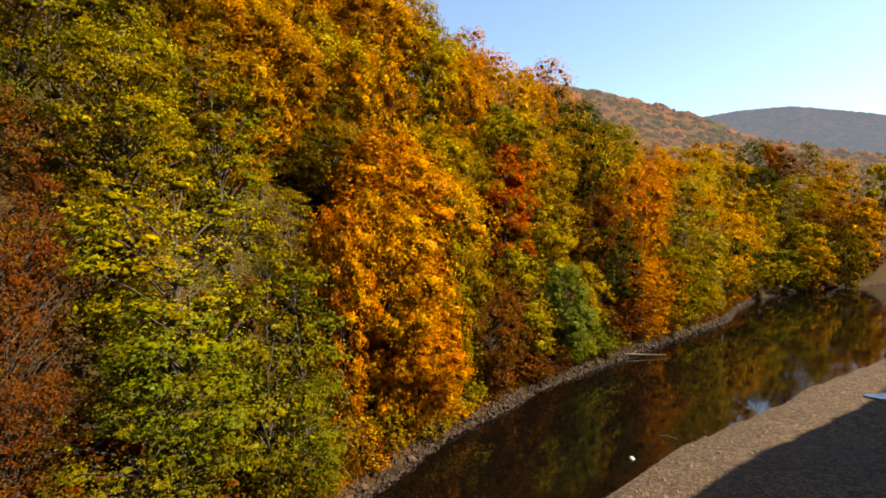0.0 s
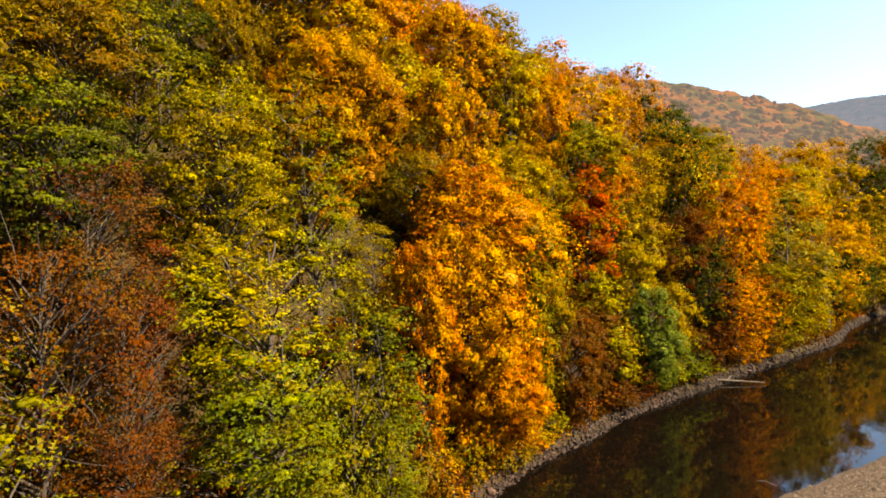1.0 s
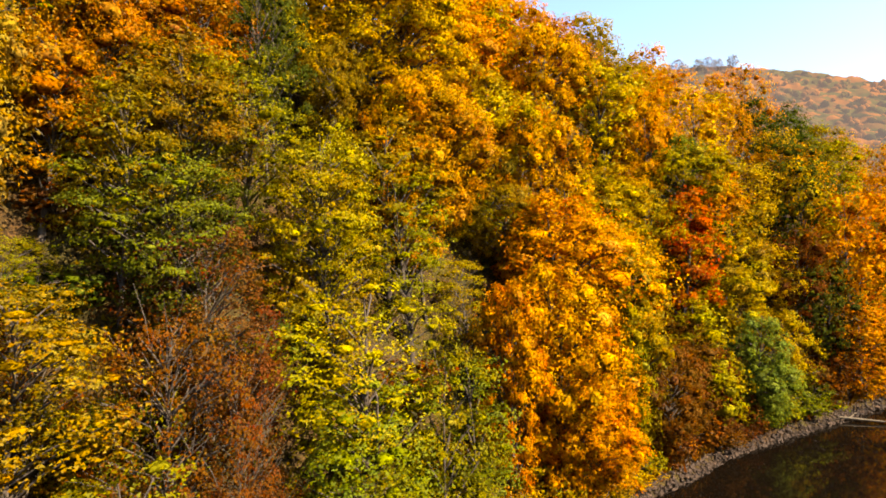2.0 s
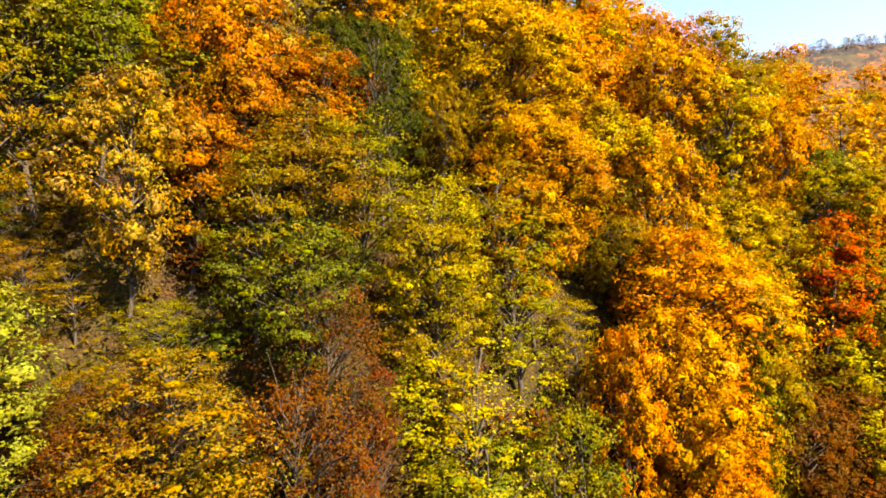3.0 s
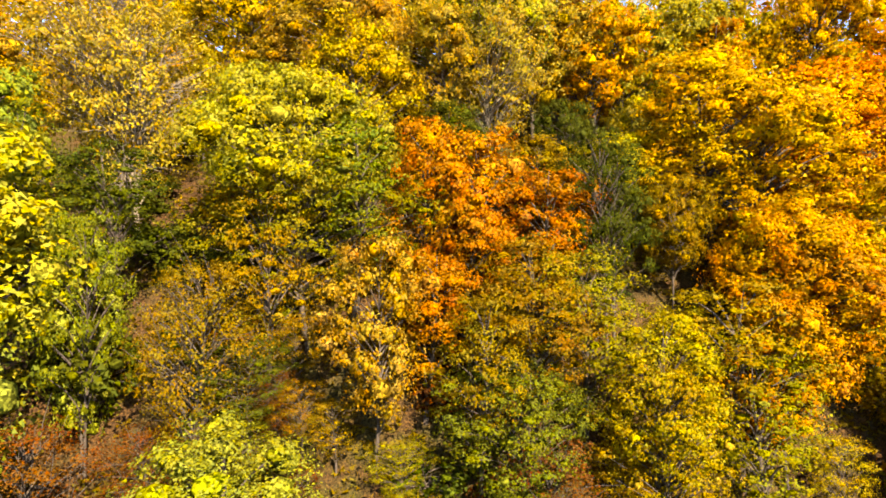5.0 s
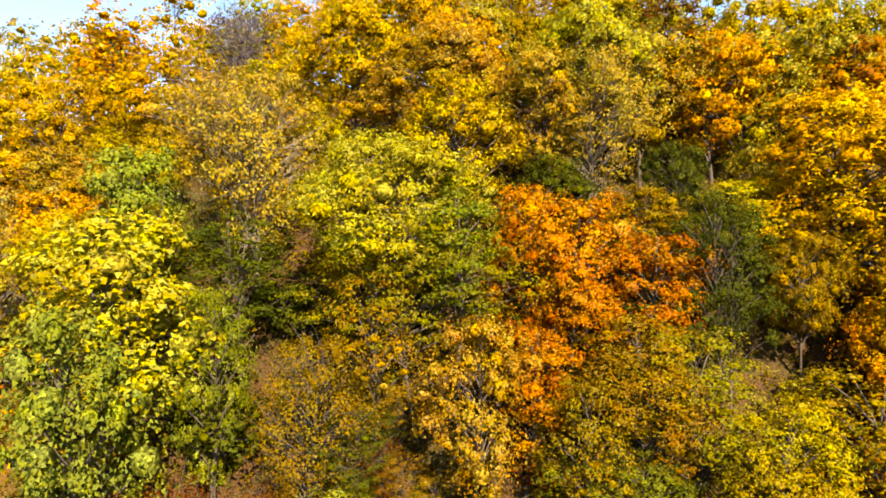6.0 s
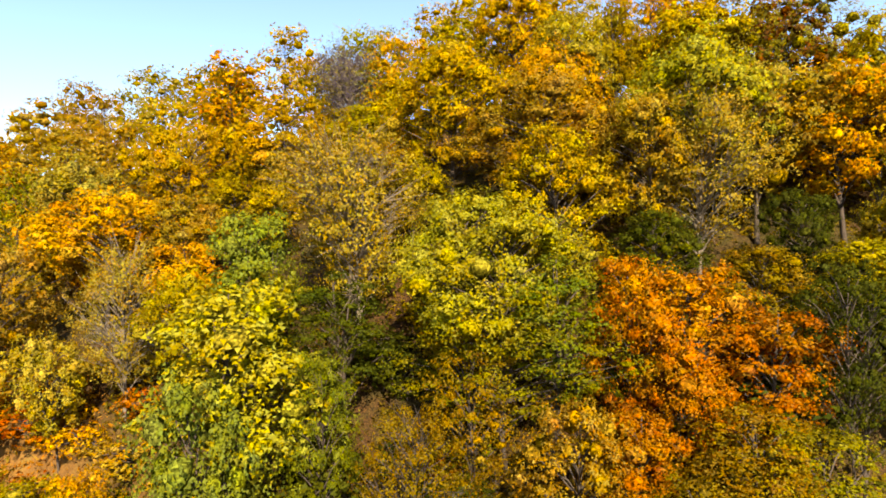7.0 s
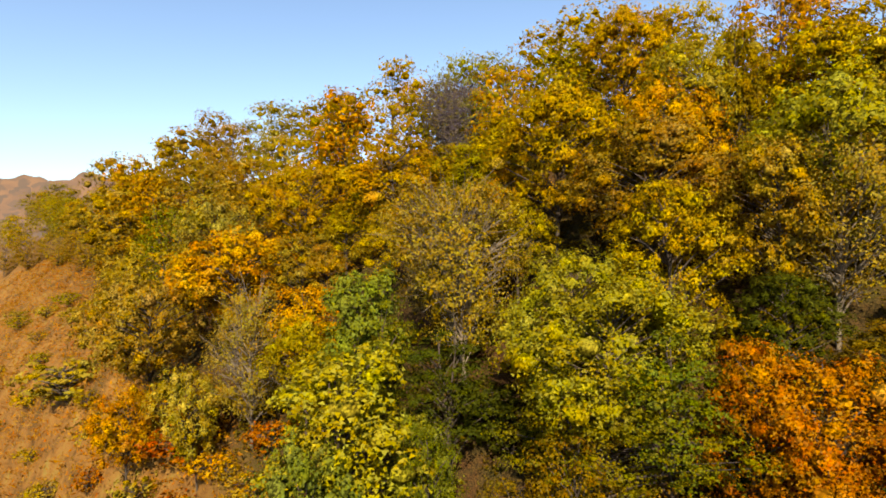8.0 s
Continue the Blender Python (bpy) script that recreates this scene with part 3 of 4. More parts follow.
plant("straw", "full", [(-25.3, 15.1, 13.1, 3.3), (-43.9, 23.9, 15.2, 6.5), (-149.2, -44.1, 21.7, 6.5), (-35.8, 40.3, 16.0, 5.8), (-37.3, 30.9, 15.3, 5.2), (-97.3, -26.1, 18.1, 6.5), (-125.5, -53.2, 20.2, 6.5), (-86.8, -17.5, 18.1, 6.5), (-78.1, -27.7, 16.9, 6.5)])
plant("orange", "full", [(-13.3, 37.6, 13.5, 3.3), (-27.0, 58.0, 16.3, 3.3)])
plant("tan", "sparse", [(-48.3, 8.1, 16.7, 6.5), (-35.3, 33.6, 16.7, 4.7), (-45.5, 7.9, 18.0, 4.5), (-54.6, -11.7, 16.0, 4.1)])
plant("lime", "full", [(-25.7, 7.3, 14.2, 3.9)])
plant("olive_brown", "full", [(-21.3, 14.6, 8.5, 2.8), (-20.8, 10.6, 9.5, 2.4)])
plant("russet", "full", [(-22.8, 11.8, 6.0, 2.2)])
plant("olive_brown", "full", [(-9.1, 45.9, 9.8, 3.1)])
plant("orange", "full", [(-28.1, 20.9, 14.3, 2.7), (-25.4, 24.1, 14.6, 3.2)])
plant("rust_orange", "full", [(-23.4, 26.4, 13.6, 3.0), (-25.2, 18.6, 10.8, 2.4), (-25.2, 22.2, 11.0, 2.8)])
plant("olive_gold", "full", [(-52.6, 18.5, 18.0, 6.0), (-158, -52, 21, 6), (-147, -56, 20, 6)])
plant("amber", "full", [(-3.6, 40.6, 19.0, 4.3), (-4.7, 44.5, 19.0, 5.0), (-2.9, 42.0, 9.7, 4.2), (-1.9, 43.7, 12.8, 2.6)])
plant("fresh_green", "full", [(13.1, 63.0, 11.8, 3.5), (14.2, 63.4, 7.9, 2.9)])
plant("olive_brown", "far", [(70, 128, 16, 5), (88, 142, 17, 5)])
plant("olive_gold", "far", [(77, 134, 18, 5), (98.0, 151.6, 21.6, 7.0)])
plant("russet", "far", [(102.6, 167.4, 21.6, 6.4)])
plant("olive_brown", "twiggy", [(-30.1, 7.2, 12.6, 2.9)])
plant("yellow", "full", [(-37.0, -2.3, 23.4, 4.8)])
plant("lime", "full", [(-34.2, -3.4, 22.8, 4.0), (-36.0, 3.2, 13.8, 2.3)])
plant("fresh_green", "full", [(-43.3, -1.7, 20.3, 3.3)])
plant("olive_gold", "full", [(-53.4, 25.8, 11.0, 4.5), (-68.5, 32.2, 9.0, 4.5), (-29.4, 60.6, 17.5, 5.0), (-62.9, 16.1, 12.5, 4.5), (-86.5, 4.6, 20.5, 5.0)])
plant("olive_brown", "full", [(-21.9, 23.3, 12.6, 3.0), (-20.9, 23.2, 11.5, 3.3)])
plant("olive_green", "full", [(-12.3, 21.8, 8.4, 3.9)])
plant("orange", "shrub", [(-31.5, 22.9, 2.5, 2.5)])
# the grey is darkened for the shadow at this spot
plant("grey", "sparse", [(-73.8, 11.7, 15.7, 3.8)])
plant("tan", "full", [(-185.3, -78.1, 22.3, 6.5), (-68.9, -25.7, 17.0, 6.5), (-74.6, -18.3, 17.3, 5.7)])
plant("straw", "shrub", [(-62.1, -18.4, 3.5, 4.9), (-67.7, -27.4, 4.7, 5.6)])
plant("tan", "shrub", [(-90.1, -45.6, 7.5, 6.5)])
plant("rust_orange", "shrub", [(-60.1, -19.3, 3.8, 4.3)])
plant("russet", "shrub", [(3.7, 52.8, 2.5, 3.2), (-33.6, 10.8, 2.5, 2.8)])
plant("dark_green", "shrub", [(-48.8, 8.2, 2.8, 3.7), (-43.6, 8.6, 2.6, 3.4)])


# the rest of the wood and its undergrowth
plant("olive_yellow", "far", [(30.4, 94.9, 13.7, 3.9), (-118.7, -33.1, 16.7, 5.0), (-85.5, -4.2, 18.6, 5.2), (37.7, 122.4, 13.7, 4.1), (2.4, 110.0, 12.3, 5.7), (-66.7, 25.1, 15.5, 5.2), (-83.2, 11.8, 12.5, 5.8)])
plant("yellow_green", "far", [(-85.7, 16.9, 16.6, 5.9), (-75.8, 16.5, 11.5, 5.5)])
plant("olive_gold", "far", [(52.1, 103.6, 9.1, 3.8), (15.5, 99.8, 10.0, 2.8), (-67.5, 39.4, 16.1, 4.4), (-94.3, 37.9, 15.0, 5.3), (-49.1, 53.6, 17.5, 6.1), (6.7, 116.3, 12.2, 5.6), (-3.9, 98.9, 15.8, 4.8), (-28.3, 64.0, 17.4, 5.6), (56.3, 123.6, 17.4, 6.2), (-85.0, 34.8, 21.9, 7.0)])
plant("olive_gold", "far", [(-72.6, 44.8, 19.2, 6.5), (-73.5, 38.4, 17.3, 5.5)])
plant("gold", "far", [(-105.4, 8.7, 16.0, 5.6), (-55.2, 45.4, 17.9, 6.2), (-68.4, 19.1, 15.3, 5.1), (115.1, 159.3, 21.8, 6.1), (114.5, 224.0, 20.5, 6.0), (-143.0, -33.3, 19.5, 5.4), (117.2, 166.1, 21.4, 6.4), (-110.9, -4.0, 16.1, 5.4), (-126.1, -31.8, 15.8, 4.2), (-108.4, -37.8, 20.4, 5.9)])
plant("gold", "far", [(-80.7, -2.7, 21.7, 5.3), (-16.7, 90.9, 14.5, 4.6), (45.2, 133.3, 15.4, 4.8), (68.2, 140.8, 19.2, 5.2), (74.8, 179.6, 19.8, 5.4), (74.6, 156.8, 20.9, 6.8), (-139.3, -55.5, 25.4, 6.3), (21.8, 88.5, 12.5, 3.4)])
plant("amber", "far", [(19.3, 122.3, 15.8, 5.0), (-36.4, 95.9, 13.6, 4.5), (-12.9, 106.0, 13.4, 4.5), (-10.7, 89.4, 13.9, 4.1), (22.1, 107.4, 17.8, 5.0), (56.3, 150.6, 17.2, 5.8), (16.1, 93.7, 11.1, 3.8), (69.5, 165.4, 15.9, 4.4), (5.4, 94.2, 13.9, 4.3), (-6.5, 105.8, 15.5, 5.5), (-18.9, 100.2, 16.8, 5.6)])
plant("amber", "far", [(58, 114, 15, 4.5), (64, 121, 17, 5)])
plant("yellow", "far", [(-38.6, 66.9, 16.8, 5.7)])
plant("red_brown", "far", [(-9.5, 82.2, 13.4, 4.5)])
plant("dark_green", "far", [(22.1, 102.3, 13.2, 3.7), (30.7, 125.0, 14.8, 5.2), (96.8, 163.6, 17.6, 5.6), (88.7, 158.6, 19.0, 6.1), (24.1, 94.6, 13.0, 3.5), (112.2, 197.8, 20.7, 7.4), (76.4, 131.8, 8.8, 4.7)])
plant("olive_brown", "far", [(140.1, 210.0, 19.4, 5.6), (-22.5, 71.9, 17.4, 4.7), (63.0, 117.8, 9.7, 4.1), (-94.4, 13.5, 13.2, 5.5), (-90.2, 21.8, 15.5, 6.5), (-49.2, 46.2, 16.6, 5.9)])
plant("olive_green", "far", [(46.9, 162.6, 21.9, 7.3)])
plant("russet", "far", [(98, 146, 18, 5.5), (-43.5, 51.1, 17.7, 5.7), (-65.9, 56.1, 16.8, 5.4)])
plant("olive_brown", "full", [(-1.8, 87.1, 14.9, 4.6), (-29.2, 32.0, 9.4, 3.3), (-21.0, 38.0, 10.0, 3.0)])
plant("amber", "full", [(4.5, 87.1, 12.2, 3.5), (-11.8, 60.6, 10.5, 3.1), (9.1, 89.0, 13.0, 5.2), (2.5, 74.6, 12.8, 4.1), (27.8, 83.7, 11.8, 4.9), (47.5, 107.3, 12.6, 5.3), (22.2, 86.1, 13.0, 6.0), (32.5, 83.8, 8.9, 3.9), (48.7, 117.6, 12.1, 6.0), (29.7, 87.9, 12.2, 5.7)])
plant("amber", "full", [(11.2, 72.6, 11.9, 3.8), (37.7, 99.6, 12.5, 5.3), (2.3, 68.1, 8.5, 3.3)])
plant("rust_orange", "full", [(-4.8, 80.0, 13.2, 3.9), (-9.1, 58.0, 10.2, 3.0), (-16.4, 49.8, 10.5, 3.5), (-13.5, 46.4, 11.8, 3.5)])
plant("olive_gold", "full", [(3.6, 62.4, 11.3, 4.9), (16.0, 67.2, 10.0, 4.2), (14.3, 76.8, 10.9, 5.0), (-60.4, 1.8, 10.6, 3.1), (0.9, 79.1, 14.4, 4.3), (-0.3, 56.5, 8.8, 3.7), (37.8, 88.6, 9.8, 4.1), (34.2, 90.9, 9.5, 3.7), (10.7, 66.6, 12.9, 5.0), (39.0, 94.9, 10.8, 5.0)])
plant("olive_gold", "full", [(-0.7, 60.2, 11.1, 3.8), (-3.1, 55.4, 9.1, 2.8)])
plant("green", "full", [(6.7, 72.0, 11.3, 3.5)])
plant("red_brown", "full", [(-32.1, 0.7, 10.8, 3.2), (6.6, 65.5, 8.2, 3.4), (-5.3, 75.8, 13.6, 3.8)])
plant("gold", "full", [(1.9, 55.7, 10.5, 2.9), (17.0, 73.2, 9.7, 4.1), (-0.2, 52.8, 9.9, 3.1), (-58.5, 14.5, 9.3, 2.8), (-69.5, 7.8, 11.2, 3.1), (-44.7, -12.4, 11.0, 3.0), (-54.9, -5.8, 12.4, 4.3), (-62.4, -26.0, 12.8, 3.6), (26.4, 79.2, 7.7, 3.4), (49.5, 112.9, 12.9, 6.4)])
plant("dark_green", "full", [(-30.2, 38.6, 9.6, 2.8), (-22.5, 48.3, 8.7, 2.6), (-33.3, 27.6, 9.7, 2.9), (79.3, 133.3, 8.6, 4.2), (86.2, 148.1, 12.9, 5.0), (-41.4, 40.4, 13.7, 3.8)])
plant("dark_green", "full", [(-24.9, 33.8, 9.6, 2.8)])
plant("yellow_green", "full", [(-27.8, 43.6, 10.2, 3.1), (41.7, 91.5, 9.2, 4.1), (31.3, 95.2, 9.0, 3.9)])
# the first five put a dark colour where the slope lies in shade
plant("dark_green", "shrub", [(-39.4, 10.1, 3.2, 2.2), (-35.3, 8.5, 2.8, 2.1), (-37.4, 12.5, 3.4, 2.3), (-41, 8.8, 4.2, 2.6), (-33, 10.5, 3.0, 2.2), (13.9, 77.4, 3.8, 2.9), (18.5, 79.5, 3.8, 3.0), (15.0, 78.8, 3.2, 2.8), (23.3, 75.8, 3.8, 3.1), (20.5, 70.3, 2.7, 2.0), (-37.1, 3.7, 4.8, 3.8)])
plant("dark_green", "shrub", [(-23.3, 17.5, 2.7, 2.2), (-29.5, 23.3, 4.9, 3.7), (-25.8, 28.2, 4.9, 4.3)])
plant("gold", "shrub", [(-54.9, -15.2, 3.1, 2.4), (-4.3, 62.9, 3.8, 2.8), (0.5, 63.6, 4.5, 4.0)])
plant("green", "shrub", [(6.9, 69.4, 4.5, 2.8), (-12.5, 47.8, 3.3, 2.2), (-17.8, 24.5, 3.3, 2.8), (-10.5, 27.7, 2.8, 1.8), (-23.1, 26.5, 3.2, 2.3), (-48.3, -11.1, 2.2, 1.4), (14.2, 63.6, 2.3, 2.0)])
plant("red_brown", "shrub", [(7.7, 58.8, 4.4, 3.2)])
plant("olive_yellow", "shrub", [(18.3, 69.7, 3.5, 2.3), (1.4, 48.3, 2.8, 1.9), (-52.5, 0.9, 5.0, 4.2), (-19.3, 37.7, 3.3, 2.2), (-11.1, 46.9, 3.4, 2.8), (-51.1, -15.8, 4.9, 3.4), (-20.2, 36.9, 2.3, 1.8), (-15.5, 25.9, 2.6, 1.6)])
plant("olive_yellow", "shrub", [(-1.7, 74.7, 4.9, 3.2), (-11.3, 30.1, 3.1, 2.2), (-35.6, 27.8, 4.9, 3.5), (-21.5, 46.3, 3.4, 2.6), (-4.7, 38.9, 2.9, 1.8), (-6.0, 39.2, 1.7, 1.5)])
plant("amber", "shrub", [(-3.4, 61.5, 4.0, 3.1), (0.9, 71.4, 4.6, 3.1)])
plant("olive_green", "shrub", [(-37.9, -0.6, 3.0, 2.3), (-24.9, 40.4, 2.4, 1.7), (-19.5, 17.7, 4.0, 2.7), (-8.3, 44.5, 4.0, 2.7), (-11.9, 51.8, 3.7, 2.7), (-33.9, 25.5, 4.0, 2.9)])
plant("olive_gold", "shrub", [(-5.7, 67.3, 4.4, 3.5), (-41.7, -3.6, 4.8, 3.8), (-18.3, 27.8, 2.3, 1.7), (-27.3, 20.4, 2.7, 2.1), (-44.4, 12.7, 2.8, 2.3), (-59.3, -17.4, 3.7, 3.1)])
plant("olive_brown", "shrub", [(-27.8, 22.5, 4.2, 3.1), (-40.7, 13.7, 4.1, 2.8)])
plant("russet", "shrub", [(11.2, 63.3, 2.9, 2.3), (8.3, 60.7, 3.8, 2.5), (-1.1, 45.6, 3.4, 2.7), (-14.2, 21.1, 3.5, 2.3), (-25.4, 19.4, 2.4, 2.0), (-12.3, 31.6, 4.3, 3.0), (-6.7, 38.4, 1.9, 1.4), (-7.7, 38.9, 3.0, 2.1)])
plant("rust_orange", "far", [(112, 150, 18, 5.5)])
plant("rust_orange", "shrub", [(7.8, 65.0, 4.2, 2.7), (-52.8, -9.4, 3.6, 2.3), (-55.1, -19.1, 3.5, 2.8), (6.8, 55.2, 1.4, 0.9), (-68.3, -32.5, 3.1, 1.8)])
plant("straw", "far", [(-131.1, -54.0, 18.0, 5.4), (-83.5, -22.8, 17.5, 4.7), (-131.9, -34.0, 23.8, 5.3), (-122.8, -5.1, 18.8, 6.3), (-119.0, -27.6, 19.7, 6.5), (-126.9, -42.4, 16.8, 4.6)])
plant("tan", "far", [(-100.3, -13.5, 21.4, 5.1)])
plant("olive_yellow", "full", [(-26.2, 38.5, 10.5, 2.9), (-10.8, 39.1, 8.1, 2.3), (-71.7, 1.5, 10.2, 3.2), (-50.7, -18.6, 10.4, 3.6), (-60.9, 11.9, 12.1, 3.6), (-49.7, -5.9, 12.2, 3.4), (-68.4, -2.4, 11.8, 3.5), (-46.9, -1.9, 9.8, 2.8), (-66.8, 10.7, 10.9, 3.5), (-49.7, 13.8, 10.2, 2.9), (0.7, 51.6, 6.4, 3.0)])
plant("olive_yellow", "full", [(7.4, 70.3, 12.0, 5.3), (-44.1, 36.7, 12.5, 4.1)])
plant("russet", "full", [(-27.0, 4.4, 10.0, 3.5), (5.3, 57.8, 7.7, 3.7), (16.5, 81.3, 8.7, 4.3), (8.6, 61.0, 6.4, 2.7), (24.3, 75.0, 7.3, 3.4), (115.2, 148.4, 7.3, 3.4), (21.2, 78.9, 9.5, 3.6)])
plant("straw", "full", [(-65.3, -7.5, 11.4, 3.4), (-63.6, -4.3, 9.0, 2.7), (-73.0, -15.1, 11.5, 3.7)])
plant("tan", "full", [(-55.8, -17.1, 12.4, 3.7), (-53.7, 10.4, 9.8, 3.2)])
plant("tan", "shrub", [(-76.3, -41.4, 2.9, 2.3), (-59.4, -24.1, 4.7, 3.0), (-79.4, -26.0, 3.7, 3.1), (-68.5, -22.6, 3.9, 3.1)])
plant("straw", "shrub", [(-50.0, -10.4, 3.5, 2.6), (-57.1, -11.5, 4.2, 3.5), (-53.5, -13.4, 1.9, 1.6), (-63.5, -12.0, 3.7, 2.6)])
plant("olive_green", "full", [(-1.9, 48.1, 8.6, 4.3)])
plant("yellow_green", "shrub", [(38.0, 86.7, 2.7, 1.9)])
plant("amber", "shrub", [(-6.9, 33.2, 1.1, 0.8), (30.7, 79.3, 1.9, 1.7), (-5.2, 36.4, 1.4, 1.3), (0.2, 45.9, 1.8, 1.5), (27.3, 76.4, 2.1, 1.6), (29.8, 79.9, 2.5, 2.1)])
plant("rust_orange", "shrub", [(58.0, 110.6, 2.8, 2.3)])
plant("gold", "shrub", [(-4.7, 40.9, 2.0, 1.5), (-5.7, 37.0, 2.1, 1.2), (-6.5, 36.8, 1.8, 1.3), (-5.0, 38.6, 1.5, 1.1), (1.1, 47.6, 2.1, 1.9), (33.9, 82.7, 1.6, 1.5), (1.0, 46.9, 1.6, 1.2), (35.8, 85.4, 3.2, 2.1)])
plant("russet", "shrub", [(10.1, 61.6, 3.5, 2.4), (7.6, 56.8, 3.6, 2.2), (-11.2, 24.8, 2.9, 2.2), (22.6, 72.6, 2.9, 2.0), (10.8, 61.2, 3.4, 2.9), (7.5, 57.4, 3.1, 2.6), (4.0, 51.1, 1.1, 0.9), (9.6, 58.6, 2.2, 2.1), (8.5, 57.5, 2.1, 1.9)])
plant("russet", "shrub", [(22.0, 72.5, 3.2, 2.5), (6.3, 54.9, 3.4, 2.8), (19.3, 70.7, 3.4, 2.6), (7.7, 56.9, 3.5, 2.2)])
plant("olive_yellow", "shrub", [(15.8, 65.5, 2.9, 1.8), (15.9, 65.3, 2.9, 2.1)])
plant("straw", "shrub", [(-0.3, 46.3, 2.1, 1.6), (-2.5, 42.2, 2.1, 1.7), (-5.9, 36.1, 1.2, 0.9)])
plant("red_brown", "shrub", [(12.0, 61.0, 1.3, 1.0), (9.5, 59.4, 2.2, 1.8), (4.1, 52.0, 3.2, 2.2), (12.9, 62.1, 2.0, 1.4)])
plant("olive_green", "shrub", [(-10.5, 27.4, 2.8, 2.1)])
plant("green", "shrub", [(17.0, 67.3, 2.7, 2.1), (17.5, 66.8, 3.1, 2.6), (19.8, 68.7, 3.1, 2.5)])
plant("olive_brown", "shrub", [(-7.4, 34.3, 3.0, 2.2), (-9.1, 28.4, 3.0, 2.1), (-0.9, 44.5, 1.7, 1.6), (-4.3, 38.6, 2.1, 1.9), (-1.5, 42.8, 2.0, 1.9), (-7.3, 32.1, 1.3, 1.1)])
plant("olive_gold", "shrub", [(45.1, 94.3, 3.0, 2.5)])

# overhanging growth along the foot of the bank
bank = random.Random(31)
for i in range(5, 12):
    for step in range(5):
        f = (step + bank.random()) / 5
        (ax, ay), (bx, by) = SHORE[i], SHORE[i + 1]
        inland = bank.uniform(0.9, 2.6)
        away = math.hypot(bx - ax, by - ay)
        x, y = ax + (bx - ax) * f + (by - ay) / away * inland, ay + (by - ay) * f - (bx - ax) / away * inland
        size = bank.uniform(0.9, 2.1)
        if bank.random() < 0.85:
            plant(bank.choice(("russet", "olive_brown", "olive_yellow", "amber", "rust_orange", "olive_green")), "shrub", [(round(x, 1), round(y, 1), size, size * bank.uniform(0.7, 1.0))])

# saplings in the gaps of the near slope
plant("olive_brown", "layered", [(-30.4, 13.2, 5.5, 1.5), (-27.8, 12.2, 4.8, 1.4), (-26.4, 13.4, 4.2, 1.5), (-33.6, 9.2, 5.0, 1.6), (-24.2, 12.6, 4.4, 1.5), (-17.6, 26.6, 5.0, 1.6)])
plant("olive_green", "layered", [(-28.6, 9.4, 4.6, 1.5), (-31.8, 12.0, 5.4, 1.6), (-23.6, 15.8, 4.6, 1.6), (-19.4, 16.2, 5.2, 1.7), (-33.0, 14.6, 4.8, 1.5)])
plant("russet", "twiggy", [(-27.0, 10.6, 4.4, 1.5), (-29.6, 11.6, 4.0, 1.4), (-24.9, 11.4, 4.2, 1.5), (-31.4, 5.4, 5.0, 1.8)])

# the wood thinning out along the open slope
plant("yellow_green", "far", [(-232, -122, 17, 6), (-196, -96, 16, 6), (-262, -132, 18, 6.5), (-176, -78, 15, 5.5)])
plant("olive_gold", "far", [(-212, -106, 16, 6), (-246, -140, 15, 6), (-185, -88, 15, 5.5), (-164, -70, 14, 5), (-286, -150, 17, 6.5)])
plant("straw", "far", [(-222, -132, 12, 5), (-200, -112, 12, 5), (-172, -88, 11, 4.6), (-152, -72, 11, 4.5), (-136, -60, 11, 4.5)])
plant("olive_yellow", "far", [(-156, -62, 14, 5), (-310, -168, 18, 7), (-240, -118, 16, 6), (-270, -158, 15, 6)])
plant("tan", "shrub", [(-132, -70, 3.5, 3), (-118, -58, 3.2, 2.8), (-104, -49, 3.0, 2.6), (-121, -66, 2.6, 2.4), (-97, -52, 2.4, 2.2), (-146, -84, 3.6, 3.2)])
plant("olive_yellow", "shrub", [(-110, -60, 2.6, 2.4), (-92, -45, 2.8, 2.4), (-128, -64, 3.0, 2.8), (-139, -80, 3.0, 2.8), (-84, -40, 2.8, 2.4)])

plant("olive_gold", "shrub", [(-101, -57, 3.0, 2.6), (-88, -50, 2.6, 2.3), (-113, -52, 3.4, 2.8), (-79, -44, 2.6, 2.2), (-95, -39, 3.2, 2.6), (-124, -76, 3.2, 2.8), (-107, -66, 2.4, 2.2), (-150, -96, 3.8, 3.4)])
plant("olive_brown", "full", [(-88, -36, 9, 3.2), (-100, -42, 10, 3.4), (-116, -48, 10, 3.6), (-80, -33, 8.5, 3.0)])
plant("tan", "full", [(-94, -34, 10, 3.5), (-108, -45, 11, 3.8), (-126, -54, 11, 3.8)])

# single trees standing out on the far ridge's crest, haze put into their colour
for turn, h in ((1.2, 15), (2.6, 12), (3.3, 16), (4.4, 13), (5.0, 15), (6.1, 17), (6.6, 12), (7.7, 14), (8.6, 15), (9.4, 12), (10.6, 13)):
    plant("haze_grey", "far", [(512 * math.sin(radians(turn)), 512 * math.cos(radians(turn)), h, h * 0.36)], 512 * math.tan(radians(15.7)) + 9)

# ---- the shore ----
def rock_mesh(name, seed, mat):
    g = np.random.default_rng(seed)
    bm = bmesh.new()
    bmesh.ops.create_icosphere(bm, subdivisions=1, radius=0.5)
    for v in bm.verts:
        v.co = Vector(v.co) * g.uniform(0.72, 1.2)
        v.co.z *= 0.62
    me = bpy.data.meshes.new(name)
    bm.to_mesh(me)
    bm.free()
    me.materials.append(mat)
    return me


ROCKS = [rock_mesh("stone", s, STONE) for s in range(6)]
rnd = random.Random(9)
made = 0
